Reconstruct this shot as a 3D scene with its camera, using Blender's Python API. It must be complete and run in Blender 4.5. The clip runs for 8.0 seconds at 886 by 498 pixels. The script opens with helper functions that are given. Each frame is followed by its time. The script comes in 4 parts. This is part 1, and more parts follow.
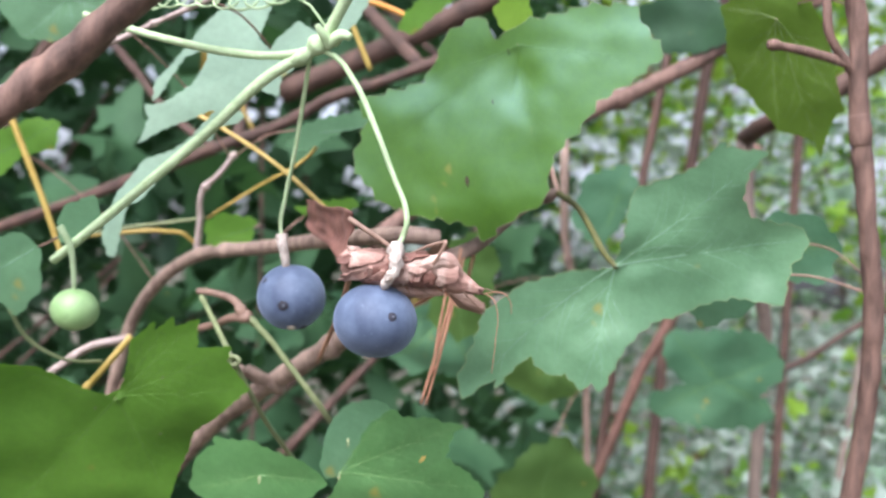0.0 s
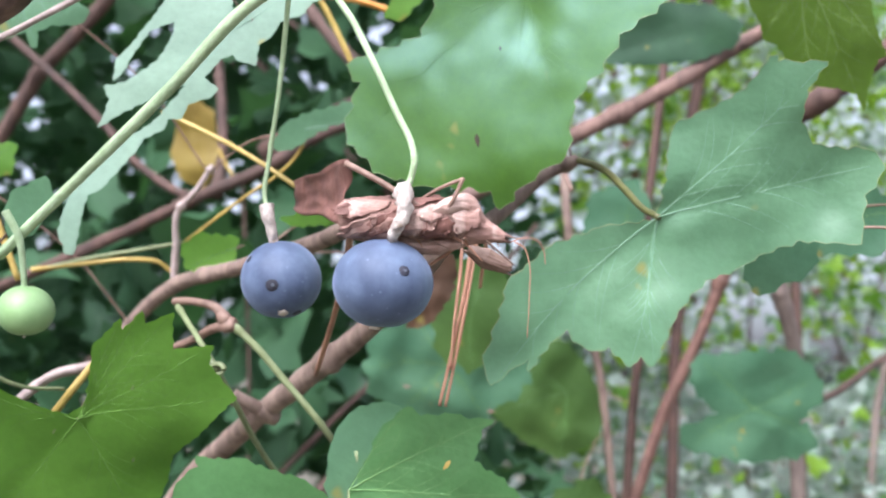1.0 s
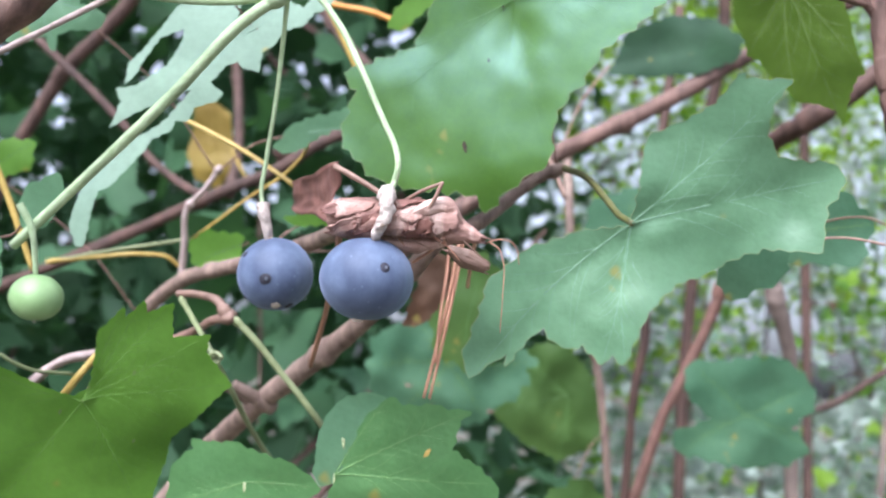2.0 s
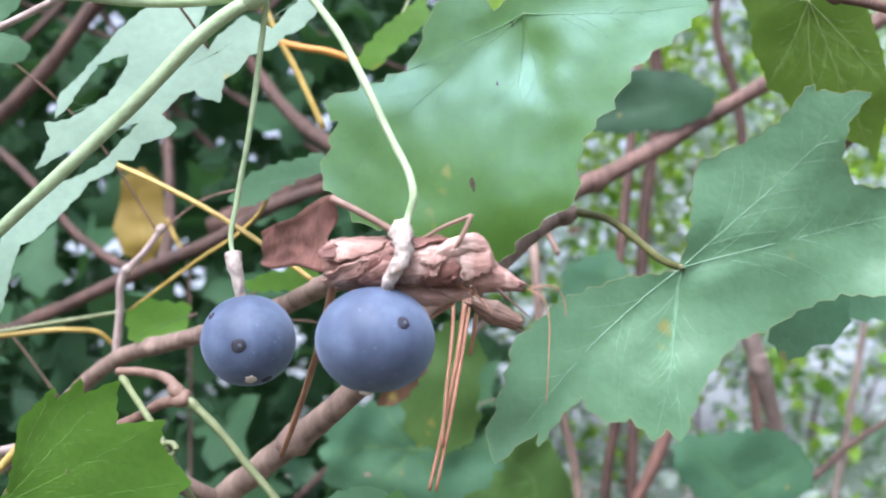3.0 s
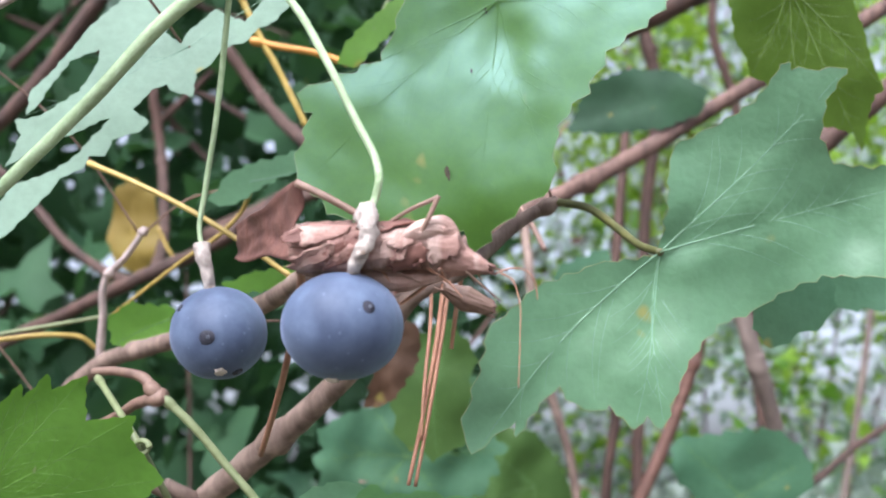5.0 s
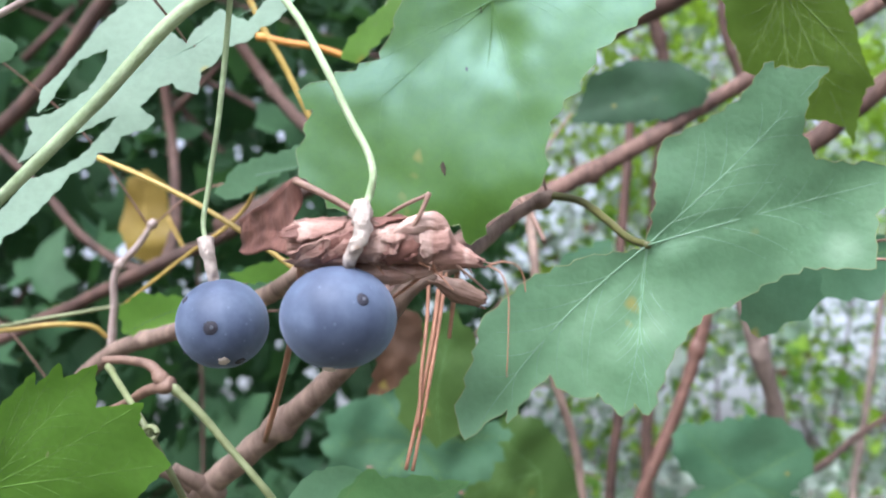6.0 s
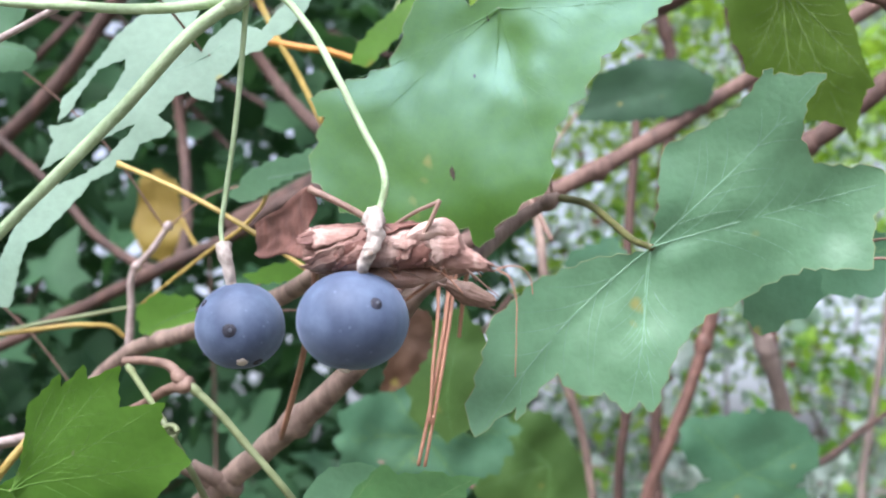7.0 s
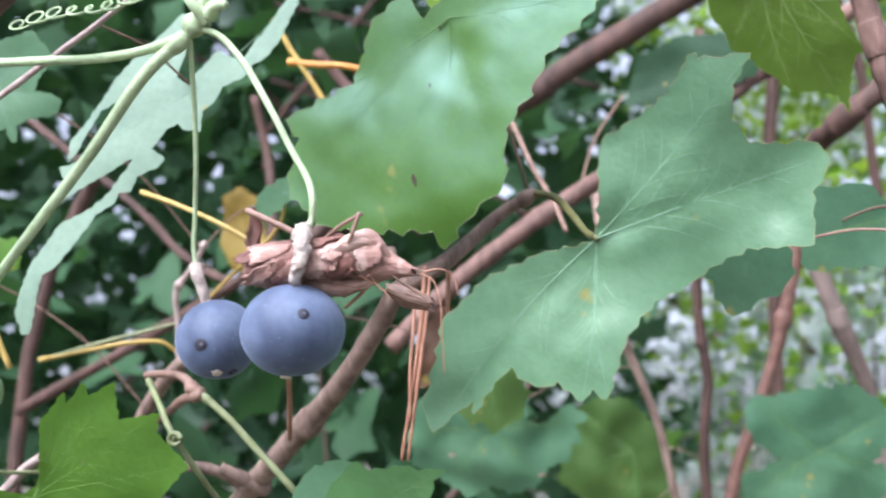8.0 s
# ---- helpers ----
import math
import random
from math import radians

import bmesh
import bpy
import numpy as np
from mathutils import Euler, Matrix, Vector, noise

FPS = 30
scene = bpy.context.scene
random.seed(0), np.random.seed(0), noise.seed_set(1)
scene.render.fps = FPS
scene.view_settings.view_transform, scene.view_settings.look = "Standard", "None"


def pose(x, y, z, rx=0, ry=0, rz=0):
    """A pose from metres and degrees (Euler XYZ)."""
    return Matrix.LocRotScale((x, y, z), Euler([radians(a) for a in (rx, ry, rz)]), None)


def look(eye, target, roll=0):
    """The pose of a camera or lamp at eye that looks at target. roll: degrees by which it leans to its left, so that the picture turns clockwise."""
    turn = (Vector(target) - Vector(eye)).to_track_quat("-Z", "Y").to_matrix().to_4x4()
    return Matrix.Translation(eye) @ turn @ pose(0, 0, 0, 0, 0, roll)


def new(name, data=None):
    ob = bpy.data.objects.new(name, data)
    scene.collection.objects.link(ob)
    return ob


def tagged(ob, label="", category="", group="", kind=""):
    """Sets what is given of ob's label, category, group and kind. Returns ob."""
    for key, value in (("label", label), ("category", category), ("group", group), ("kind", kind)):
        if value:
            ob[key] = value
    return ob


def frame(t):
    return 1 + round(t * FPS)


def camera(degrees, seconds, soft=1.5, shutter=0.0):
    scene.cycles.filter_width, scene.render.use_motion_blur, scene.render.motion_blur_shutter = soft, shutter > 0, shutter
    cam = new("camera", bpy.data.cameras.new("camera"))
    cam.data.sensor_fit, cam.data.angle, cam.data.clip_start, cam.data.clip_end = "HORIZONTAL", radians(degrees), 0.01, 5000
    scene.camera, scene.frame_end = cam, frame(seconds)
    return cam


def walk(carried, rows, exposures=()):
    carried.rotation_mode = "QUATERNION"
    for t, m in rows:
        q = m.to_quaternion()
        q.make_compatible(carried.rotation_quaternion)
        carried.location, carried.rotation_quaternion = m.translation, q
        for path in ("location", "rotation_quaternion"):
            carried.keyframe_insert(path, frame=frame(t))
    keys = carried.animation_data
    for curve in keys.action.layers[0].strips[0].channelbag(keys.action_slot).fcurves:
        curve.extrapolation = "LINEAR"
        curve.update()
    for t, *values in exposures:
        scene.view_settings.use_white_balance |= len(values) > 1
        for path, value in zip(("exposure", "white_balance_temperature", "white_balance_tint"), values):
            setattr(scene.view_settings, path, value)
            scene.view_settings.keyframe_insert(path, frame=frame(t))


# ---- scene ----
from mathutils import geometry

cam = camera(50, 8.0, soft=2.0, shutter=0.3)
cam.data.dof.use_dof = True
cam.data.dof.focus_distance = 0.195
cam.data.dof.aperture_fstop = 21.0
walk(cam, [
    (0, pose(0.0149, -0.0776, 1.5399, 91.57, -4.99, 3.49)),
    (0.5, pose(0.0019, -0.0399, 1.5169, 95.69, -1.12, 0.56)),
    (1, pose(0.0077, -0.0372, 1.5084, 97.56, -1.30, 2.99)),
    (1.2, pose(0.0110, -0.0495, 1.5209, 97.14, -1.38, 1.28)),
    (2.3, pose(0.0176, -0.0498, 1.5022, 99.09, -3.13, 4.59)),
    (2.5, pose(0.0171, -0.0173, 1.5024, 101.09, -2.75, 3.55)),
    (3, pose(-0.0044, -0.0069, 1.5052, 103.02, -0.74, -0.37)),
    (3.5, pose(0.0018, -0.0048, 1.5037, 103.42, -0.39, -0.81)),
    (4, pose(-0.0009, 0.0013, 1.4993, 103.86, -0.26, -0.62)),
    (4.5, pose(0.0000, 0.0000, 1.5000, 104.00, -0.00, 0.00)),
    (5.8, pose(0.0055, -0.0075, 1.5011, 103.36, 0.31, 0.37)),
    (6, pose(0.0061, -0.0093, 1.5003, 103.14, 0.06, 0.97)),
    (6.5, pose(0.0094, -0.0127, 1.5011, 102.70, 0.39, 0.97)),
    (7, pose(0.0059, -0.0161, 1.5009, 102.75, 0.32, 1.54)),
    (7.5, pose(0.0189, -0.0224, 1.5038, 102.98, 1.88, 6.50)),
    (8, pose(0.0471, -0.0222, 1.5006, 102.42, 2.72, 10.38)),
], exposures=[(0.0, 1.28, 5880, 14), (1.0, 1.38, 5740, 14.5), (2.5, 1.37, 5610, 16), (4.5, 1.23, 5700, 14), (6.5, 1.26, 5780, 14), (8.0, 1.38, 5670, 17)])

# ---- world and sun: bright shade under a milky sky ----
world = bpy.data.worlds.new("sky")
scene.world = world
world.use_nodes = True
sky = world.node_tree.nodes.new("ShaderNodeTexSky")
sky.sky_type = 'NISHITA'
sky.sun_disc = False
sky.sun_elevation = radians(48)
sky.sun_rotation = radians(200)
sky.air_density = 1.0
sky.dust_density = 6.0
back = world.node_tree.nodes["Background"]
back.inputs["Strength"].default_value = 0.15
milky = world.node_tree.nodes.new("ShaderNodeHueSaturation")
milky.inputs["Saturation"].default_value = 0.3
world.node_tree.links.new(sky.outputs["Color"], milky.inputs["Color"])
world.node_tree.links.new(milky.outputs["Color"], back.inputs["Color"])
sun_data = bpy.data.lights.new("sun", 'SUN')
sun_data.energy = 1.7
sun_data.angle = radians(35)
sun_data.color = (1.0, 0.96, 0.9)
sun = new("sun", sun_data)
sun.matrix_world = look((-2, -4, 6.5), (0, 0, 1.5))

# ---- materials ----
def shader(name):
    m = bpy.data.materials.new(name)
    m.use_nodes = True
    return m, m.node_tree.nodes, m.node_tree.links, m.node_tree.nodes["Principled BSDF"]


def noise_tex(nodes, links, scale, detail=4.0, rough=0.55, kind="Object", stretch=None):
    co = nodes.new("ShaderNodeTexCoord")
    tex = nodes.new("ShaderNodeTexNoise")
    tex.inputs["Scale"].default_value = scale
    tex.inputs["Detail"].default_value = detail
    tex.inputs["Roughness"].default_value = rough
    if stretch:
        mp = nodes.new("ShaderNodeMapping")
        mp.inputs["Scale"].default_value = stretch
        links.new(co.outputs[kind], mp.inputs["Vector"])
        links.new(mp.outputs["Vector"], tex.inputs["Vector"])
    else:
        links.new(co.outputs[kind], tex.inputs["Vector"])
    return tex


def ramp(nodes, links, source, stops):
    r = nodes.new("ShaderNodeValToRGB")
    els = r.color_ramp.elements
    while len(els) < len(stops):
        els.new(0.5)
    for e, (p, c) in zip(els, stops):
        e.position, e.color = p, (*c, 1)
    links.new(source, r.inputs["Fac"])
    return r


def mixed(nodes, links, fac, a, b, blend='MIX'):
    m = nodes.new("ShaderNodeMix")
    m.data_type, m.blend_type = 'RGBA', blend
    if isinstance(fac, float):
        m.inputs[0].default_value = fac
    else:
        links.new(fac, m.inputs[0])
    for socket, v in ((m.inputs[6], a), (m.inputs[7], b)):
        if isinstance(v, tuple):
            socket.default_value = (*v, 1)
        else:
            links.new(v, socket)
    return m.outputs[2]


def leaf_material(name, dark, light, glow, rough=0.42, through_light=0.35, fine=430.0, patch=(0.3, 0.25, 0.05), patch_at=0.74, gloss=0.55, relief=0.15, tint=(1, 1, 1)):
    """A thin leaf: mottled green, a net of veinlets, light shining through."""
    m, n, l, b = shader(name)
    big = noise_tex(n, l, 28.0, 3.0)
    small = noise_tex(n, l, 420.0, 4.0)
    base = ramp(n, l, big.outputs["Fac"], ((0.3, dark), (0.72, light)))
    grain = ramp(n, l, small.outputs["Fac"], ((0.3, (0.9, 0.9, 0.9)), (0.7, (1.08, 1.08, 1.08))))
    col = mixed(n, l, 1.0, base.outputs["Color"], grain.outputs["Color"], 'MULTIPLY')
    co = n.new("ShaderNodeTexCoord")
    net = n.new("ShaderNodeTexVoronoi")
    net.feature = 'DISTANCE_TO_EDGE'
    net.inputs["Scale"].default_value = fine
    l.new(co.outputs["Object"], net.inputs["Vector"])
    edge = ramp(n, l, net.outputs["Distance"], ((0.0, (1, 1, 1)), (0.12, (0, 0, 0))))
    pale = tuple(min(1.0, c * 1.5 + 0.02) for c in light)
    soft_net = n.new("ShaderNodeMath")
    soft_net.operation = 'MULTIPLY'
    soft_net.inputs[1].default_value = 0.05
    l.new(edge.outputs["Color"], soft_net.inputs[0])
    col = mixed(n, l, soft_net.outputs[0], col, pale)
    spots = noise_tex(n, l, 75.0, 2.0)
    spot = ramp(n, l, spots.outputs["Fac"], ((patch_at, (0, 0, 0)), (patch_at + 0.05, (0.7, 0.7, 0.7))))
    col = mixed(n, l, spot.outputs["Color"], col, patch)
    l.new(col, b.inputs["Base Color"])
    b.inputs["Roughness"].default_value = rough
    b.inputs["Specular IOR Level"].default_value = gloss
    b.inputs["Specular Tint"].default_value = (*tint, 1)
    bump = n.new("ShaderNodeBump")
    bump.inputs["Strength"].default_value = relief
    bump.inputs["Distance"].default_value = 0.0006
    height = n.new("ShaderNodeMath")
    height.operation = 'ADD'
    l.new(net.outputs["Distance"], height.inputs[0])
    l.new(small.outputs["Fac"], height.inputs[1])
    l.new(height.outputs[0], bump.inputs["Height"])
    l.new(bump.outputs["Normal"], b.inputs["Normal"])
    t = n.new("ShaderNodeBsdfTranslucent")
    tcol = mixed(n, l, 0.75, col, glow)
    l.new(tcol, t.inputs["Color"])
    mix = n.new("ShaderNodeMixShader")
    mix.inputs[0].default_value = through_light
    l.new(b.outputs[0], mix.inputs[1])
    l.new(t.outputs[0], mix.inputs[2])
    l.new(mix.outputs[0], n["Material Output"].inputs["Surface"])
    return m


def plain_material(name, dark, light, scale, rough=0.6, bump=0.4, depth=0.0004, stretch=None, specks=None, random_tint=0.0):
    m, n, l, b = shader(name)
    a = noise_tex(n, l, scale, 6.0, 0.6, stretch=stretch)
    big = noise_tex(n, l, scale * 0.12, 2.0)
    base = ramp(n, l, a.outputs["Fac"], ((0.3, dark), (0.7, light)))
    tone = ramp(n, l, big.outputs["Fac"], ((0.3, (0.75, 0.75, 0.75)), (0.7, (1.15, 1.15, 1.15))))
    col = mixed(n, l, 1.0, base.outputs["Color"], tone.outputs["Color"], 'MULTIPLY')
    if specks:
        s = noise_tex(n, l, scale * 0.6, 2.0)
        f = ramp(n, l, s.outputs["Fac"], ((0.62, (0, 0, 0)), (0.68, (1, 1, 1))))
        col = mixed(n, l, f.outputs["Color"], col, specks)
    l.new(col, b.inputs["Base Color"])
    b.inputs["Roughness"].default_value = rough
    bp = n.new("ShaderNodeBump")
    bp.inputs["Strength"].default_value = bump
    bp.inputs["Distance"].default_value = depth
    l.new(a.outputs["Fac"], bp.inputs["Height"])
    l.new(bp.outputs["Normal"], b.inputs["Normal"])
    return m


# tint puts the blue of the sky's sheen into the leaf's reflection
LEAF_GLOSSY = leaf_material("leaf_glossy", (0.05, 0.118, 0.006), (0.074, 0.155, 0.011), (0.26, 0.45, 0.01), rough=0.44, through_light=0.2, gloss=0.85, relief=0.05, tint=(0.55, 0.85, 1.0))
LEAF_PALE = leaf_material("leaf_pale", (0.09, 0.196, 0.104), (0.123, 0.245, 0.13), (0.2, 0.38, 0.1), rough=0.45, through_light=0.3)
LEAF_SILVER = leaf_material("leaf_silver", (0.145, 0.235, 0.165), (0.195, 0.295, 0.205), (0.2, 0.38, 0.12), rough=0.65, through_light=0.3)
LEAF_BRIGHT = leaf_material("leaf_bright", (0.088, 0.205, 0.02), (0.145, 0.305, 0.038), (0.22, 0.45, 0.02), rough=0.5, through_light=0.45)
LEAF_OLIVE = leaf_material("leaf_olive", (0.1, 0.185, 0.02), (0.15, 0.25, 0.035), (0.3, 0.44, 0.03), rough=0.5, through_light=0.5)
LEAF_BLUE = leaf_material("leaf_blue", (0.042, 0.125, 0.062), (0.082, 0.185, 0.096), (0.08, 0.22, 0.06), rough=0.55, through_light=0.25)
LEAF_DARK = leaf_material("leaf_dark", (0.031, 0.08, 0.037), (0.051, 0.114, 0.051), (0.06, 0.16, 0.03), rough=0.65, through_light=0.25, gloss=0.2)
LEAF_MOSS = leaf_material("leaf_moss", (0.045, 0.105, 0.018), (0.075, 0.15, 0.028), (0.12, 0.24, 0.02), rough=0.55, through_light=0.35)
# darker copy of leaf_blue, with shade put into the colour
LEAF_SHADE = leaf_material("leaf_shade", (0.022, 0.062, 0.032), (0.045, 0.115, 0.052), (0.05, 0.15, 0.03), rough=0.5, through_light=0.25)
# lighter, yellower copy of leaf_blue for leaves in better light
LEAF_BLUE_LIT = leaf_material("leaf_blue_lit", (0.065, 0.17, 0.05), (0.1, 0.225, 0.075), (0.12, 0.28, 0.05), rough=0.5, through_light=0.3)
# leaf green lightened and greyed: bright haze of the wood put into the colour
LEAF_HAZE = leaf_material("leaf_haze", (0.33, 0.41, 0.36), (0.45, 0.52, 0.46), (0.4, 0.5, 0.42), rough=0.45, through_light=0.5)
LEAF_YELLOW = leaf_material("leaf_yellow", (0.2, 0.135, 0.02), (0.3, 0.215, 0.035), (0.36, 0.27, 0.03), rough=0.6, through_light=0.35)
BITE = plain_material("bite_mark", (0.02, 0.018, 0.01), (0.07, 0.05, 0.025), 900, 0.8)
LEAF_LIME = leaf_material("leaf_lime", (0.16, 0.3, 0.02), (0.26, 0.42, 0.05), (0.4, 0.6, 0.04), rough=0.5, through_light=0.5)
LEAF_BROWN = leaf_material("leaf_brown", (0.05, 0.025, 0.012), (0.11, 0.054, 0.026), (0.2, 0.09, 0.03), rough=0.7, through_light=0.2)
VEIN = plain_material("leaf_vein", (0.125, 0.25, 0.145), (0.17, 0.3, 0.18), 500, 0.5)
MARGIN = plain_material("leaf_margin", (0.15, 0.21, 0.08), (0.23, 0.26, 0.12), 300, 0.6)
VEIN_OLIVE = plain_material("leaf_vein_olive", (0.15, 0.235, 0.05), (0.2, 0.295, 0.08), 500, 0.5)
VEIN_BRIGHT = plain_material("leaf_vein_bright", (0.1, 0.225, 0.025), (0.15, 0.3, 0.042), 500, 0.75)
VEIN_DARK = plain_material("leaf_vein_dark", (0.075, 0.175, 0.04), (0.115, 0.235, 0.06), 500, 0.5)
SHOOT = plain_material("green_shoot", (0.3, 0.41, 0.21), (0.43, 0.54, 0.33), 420, 0.75, 0.8, 0.0006)
STALK_GREEN = plain_material("stalk_green", (0.17, 0.2, 0.085), (0.25, 0.285, 0.14), 300, 0.5, 0.3)
STALK_OLIVE = plain_material("stalk_olive", (0.07, 0.075, 0.022), (0.12, 0.115, 0.035), 300, 0.5, 0.3)
STALK_YELLOW = plain_material("stalk_yellow", (0.36, 0.25, 0.05), (0.5, 0.36, 0.1), 300, 0.5, 0.3)
STALK_ORANGE = plain_material("stalk_orange", (0.48, 0.2, 0.03), (0.62, 0.3, 0.06), 300, 0.5, 0.3)
STALK_BROWN = plain_material("stalk_brown", (0.15, 0.085, 0.06), (0.28, 0.175, 0.13), 300, 0.6, 0.5)
BARK = plain_material("vine_bark", (0.105, 0.066, 0.05), (0.33, 0.235, 0.185), 230, 0.75, 0.8, 0.0009, stretch=(1, 1, 0.3))
BARK_RED = plain_material("vine_bark_red", (0.062, 0.034, 0.026), (0.21, 0.122, 0.094), 260, 0.75, 1.0, 0.0012, stretch=(1, 1, 0.25))
BARK_DARK = plain_material("bark_dark", (0.038, 0.021, 0.016), (0.104, 0.056, 0.041), 120, 0.8, 0.9, 0.0012, stretch=(1, 1, 0.3))
BARK_GREY = plain_material("bark_grey", (0.115, 0.088, 0.074), (0.25, 0.19, 0.16), 90, 0.8, 0.9, 0.0015, stretch=(1, 1, 0.3))
TWIG = plain_material("twig_bark", (0.24, 0.18, 0.16), (0.45, 0.36, 0.33), 240, 0.75, 0.7)
DRY_STALK = plain_material("dry_stalk", (0.36, 0.29, 0.25), (0.68, 0.6, 0.54), 420, 0.8, 1.0, 0.0012, specks=(0.3, 0.2, 0.14))


def dry_leaf_material():
    """A rolled dead leaf: brown with pale rubbed bands across it and dark cracks along it."""
    m, n, l, b = shader("dry_leaf")
    fibre = noise_tex(n, l, 260.0, 6.0, 0.65, stretch=(0.25, 1, 1))
    base = ramp(n, l, fibre.outputs["Fac"], ((0.3, (0.12, 0.055, 0.042)), (0.48, (0.27, 0.15, 0.12)), (0.7, (0.46, 0.3, 0.25))))
    rub = noise_tex(n, l, 120.0, 4.0, 0.6, stretch=(1.5, 0.6, 0.6))
    band = ramp(n, l, rub.outputs["Fac"], ((0.52, (0, 0, 0)), (0.66, (0.6, 0.6, 0.6))))
    col = mixed(n, l, band.outputs["Color"], base.outputs["Color"], (0.58, 0.43, 0.37))
    crack = noise_tex(n, l, 150.0, 3.0, 0.6, stretch=(0.18, 1, 1))
    dark = ramp(n, l, crack.outputs["Fac"], ((0.34, (0.85, 0.85, 0.85)), (0.42, (0, 0, 0))))
    col = mixed(n, l, dark.outputs["Color"], col, (0.06, 0.026, 0.02))
    l.new(col, b.inputs["Base Color"])
    b.inputs["Roughness"].default_value = 0.75
    bp = n.new("ShaderNodeBump")
    bp.inputs["Strength"].default_value = 1.0
    bp.inputs["Distance"].default_value = 0.0012
    l.new(fibre.outputs["Fac"], bp.inputs["Height"])
    l.new(bp.outputs["Normal"], b.inputs["Normal"])
    return m


DRY_LEAF = dry_leaf_material()
DRY_LEAF_DARK = plain_material("dry_leaf_dark", (0.11, 0.045, 0.035), (0.22, 0.1, 0.075), 190, 0.7, 0.8, 0.001)
CANE_RED = plain_material("cane_red", (0.09, 0.046, 0.034), (0.19, 0.098, 0.074), 160, 0.6, 0.6)
NEEDLE = plain_material("pine_needle", (0.28, 0.125, 0.075), (0.42, 0.22, 0.14), 260, 0.5, 0.4)
GREEN_BERRY = plain_material("green_berry", (0.2, 0.33, 0.13), (0.28, 0.42, 0.19), 160, 0.45, 0.1, 0.0002)
SCAR = plain_material("berry_scar", (0.012, 0.012, 0.02), (0.03, 0.03, 0.05), 900, 0.7, 0.5)
SCAR_CORE = plain_material("scar_core", (0.06, 0.07, 0.1), (0.16, 0.17, 0.2), 900, 0.7, 0.5)
SCAR_PALE = plain_material("berry_tip", (0.5, 0.42, 0.36), (0.75, 0.68, 0.6), 900, 0.7, 0.5)
SOIL = plain_material("leaf_litter", (0.045, 0.042, 0.028), (0.14, 0.125, 0.085), 18, 0.9, 1.0, 0.02)


def grape_skin():
    """Dark skin under a waxy blue bloom, thinner in blotches and freckled."""
    m, n, l, b = shader("grape_skin")
    bloom = noise_tex(n, l, 110.0, 5.0, 0.6)
    streak = noise_tex(n, l, 260.0, 3.0, 0.6, stretch=(1, 1, 0.22))
    base = ramp(n, l, bloom.outputs["Fac"], ((0.3, (0.04, 0.056, 0.1)), (0.5, (0.07, 0.094, 0.154)), (0.68, (0.104, 0.136, 0.206))))
    tone = ramp(n, l, streak.outputs["Fac"], ((0.3, (0.86, 0.86, 0.88)), (0.7, (1.1, 1.1, 1.08))))
    col = mixed(n, l, 1.0, base.outputs["Color"], tone.outputs["Color"], 'MULTIPLY')
    dots = n.new("ShaderNodeTexVoronoi")
    dots.inputs["Scale"].default_value = 420.0
    co = n.new("ShaderNodeTexCoord")
    l.new(co.outputs["Object"], dots.inputs["Vector"])
    f = ramp(n, l, dots.outputs["Distance"], ((0.06, (0.5, 0.5, 0.5)), (0.14, (0, 0, 0))))
    col = mixed(n, l, f.outputs["Color"], col, (0.15, 0.19, 0.28))
    l.new(col, b.inputs["Base Color"])
    b.inputs["Roughness"].default_value = 0.6
    b.inputs["Specular IOR Level"].default_value = 0.35
    b.inputs["Sheen Weight"].default_value = 0.3
    b.inputs["Sheen Tint"].default_value = (0.6, 0.7, 1, 1)
    b.inputs["Subsurface Weight"].default_value = 0.0
    bp = n.new("ShaderNodeBump")
    bp.inputs["Strength"].default_value = 0.12
    bp.inputs["Distance"].default_value = 0.0004
    l.new(bloom.outputs["Fac"], bp.inputs["Height"])
    l.new(bp.outputs["Normal"], b.inputs["Normal"])
    return m


GRAPE = grape_skin()

# ---- building helpers: places in centimetres from an anchor 1.5 m above the ground ----
ANCHOR = Vector((0, 0, 1.5))


def place(p):
    return ANCHOR + Vector(p) / 100


def part(name, bm, material, parent, label=""):
    me = bpy.data.meshes.new(name)
    bm.normal_update()
    for face in bm.faces:
        face.smooth = True
    bm.to_mesh(me)
    bm.free()
    me.materials.append(material)
    ob = new(name, me)
    if parent:
        ob.parent = parent
    if label:
        ob["label"] = label
    return ob


def thing(name, at, label, category, group="", kind=""):
    ob = new(name)
    ob.empty_display_size = 0.005
    ob.location = place(at)
    return tagged(ob, label, category, group, kind)


def smooth_path(points, steps=8):
    """A smooth line through the points, with no overshoot where they lie unevenly."""
    p = [Vector(q) for q in points]
    n = len(p)
    gap = [max((p[i + 1] - p[i]).length, 1e-6) for i in range(n - 1)]
    slope = []
    for i in range(n):
        if i == 0:
            slope.append((p[1] - p[0]) / gap[0])
        elif i == n - 1:
            slope.append((p[-1] - p[-2]) / gap[-1])
        else:
            a, c = (p[i] - p[i - 1]) / gap[i - 1], (p[i + 1] - p[i]) / gap[i]
            slope.append((a * gap[i] + c * gap[i - 1]) / (gap[i] + gap[i - 1]))
    out = []
    for i in range(n - 1):
        for k in range(steps):
            t = k / steps
            t2, t3 = t * t, t ** 3
            out.append(p[i] * (2 * t3 - 3 * t2 + 1) + slope[i] * gap[i] * (t3 - 2 * t2 + t) + p[i + 1] * (3 * t2 - 2 * t3) + slope[i + 1] * gap[i] * (t3 - t2))
    out.append(p[-1])
    return out


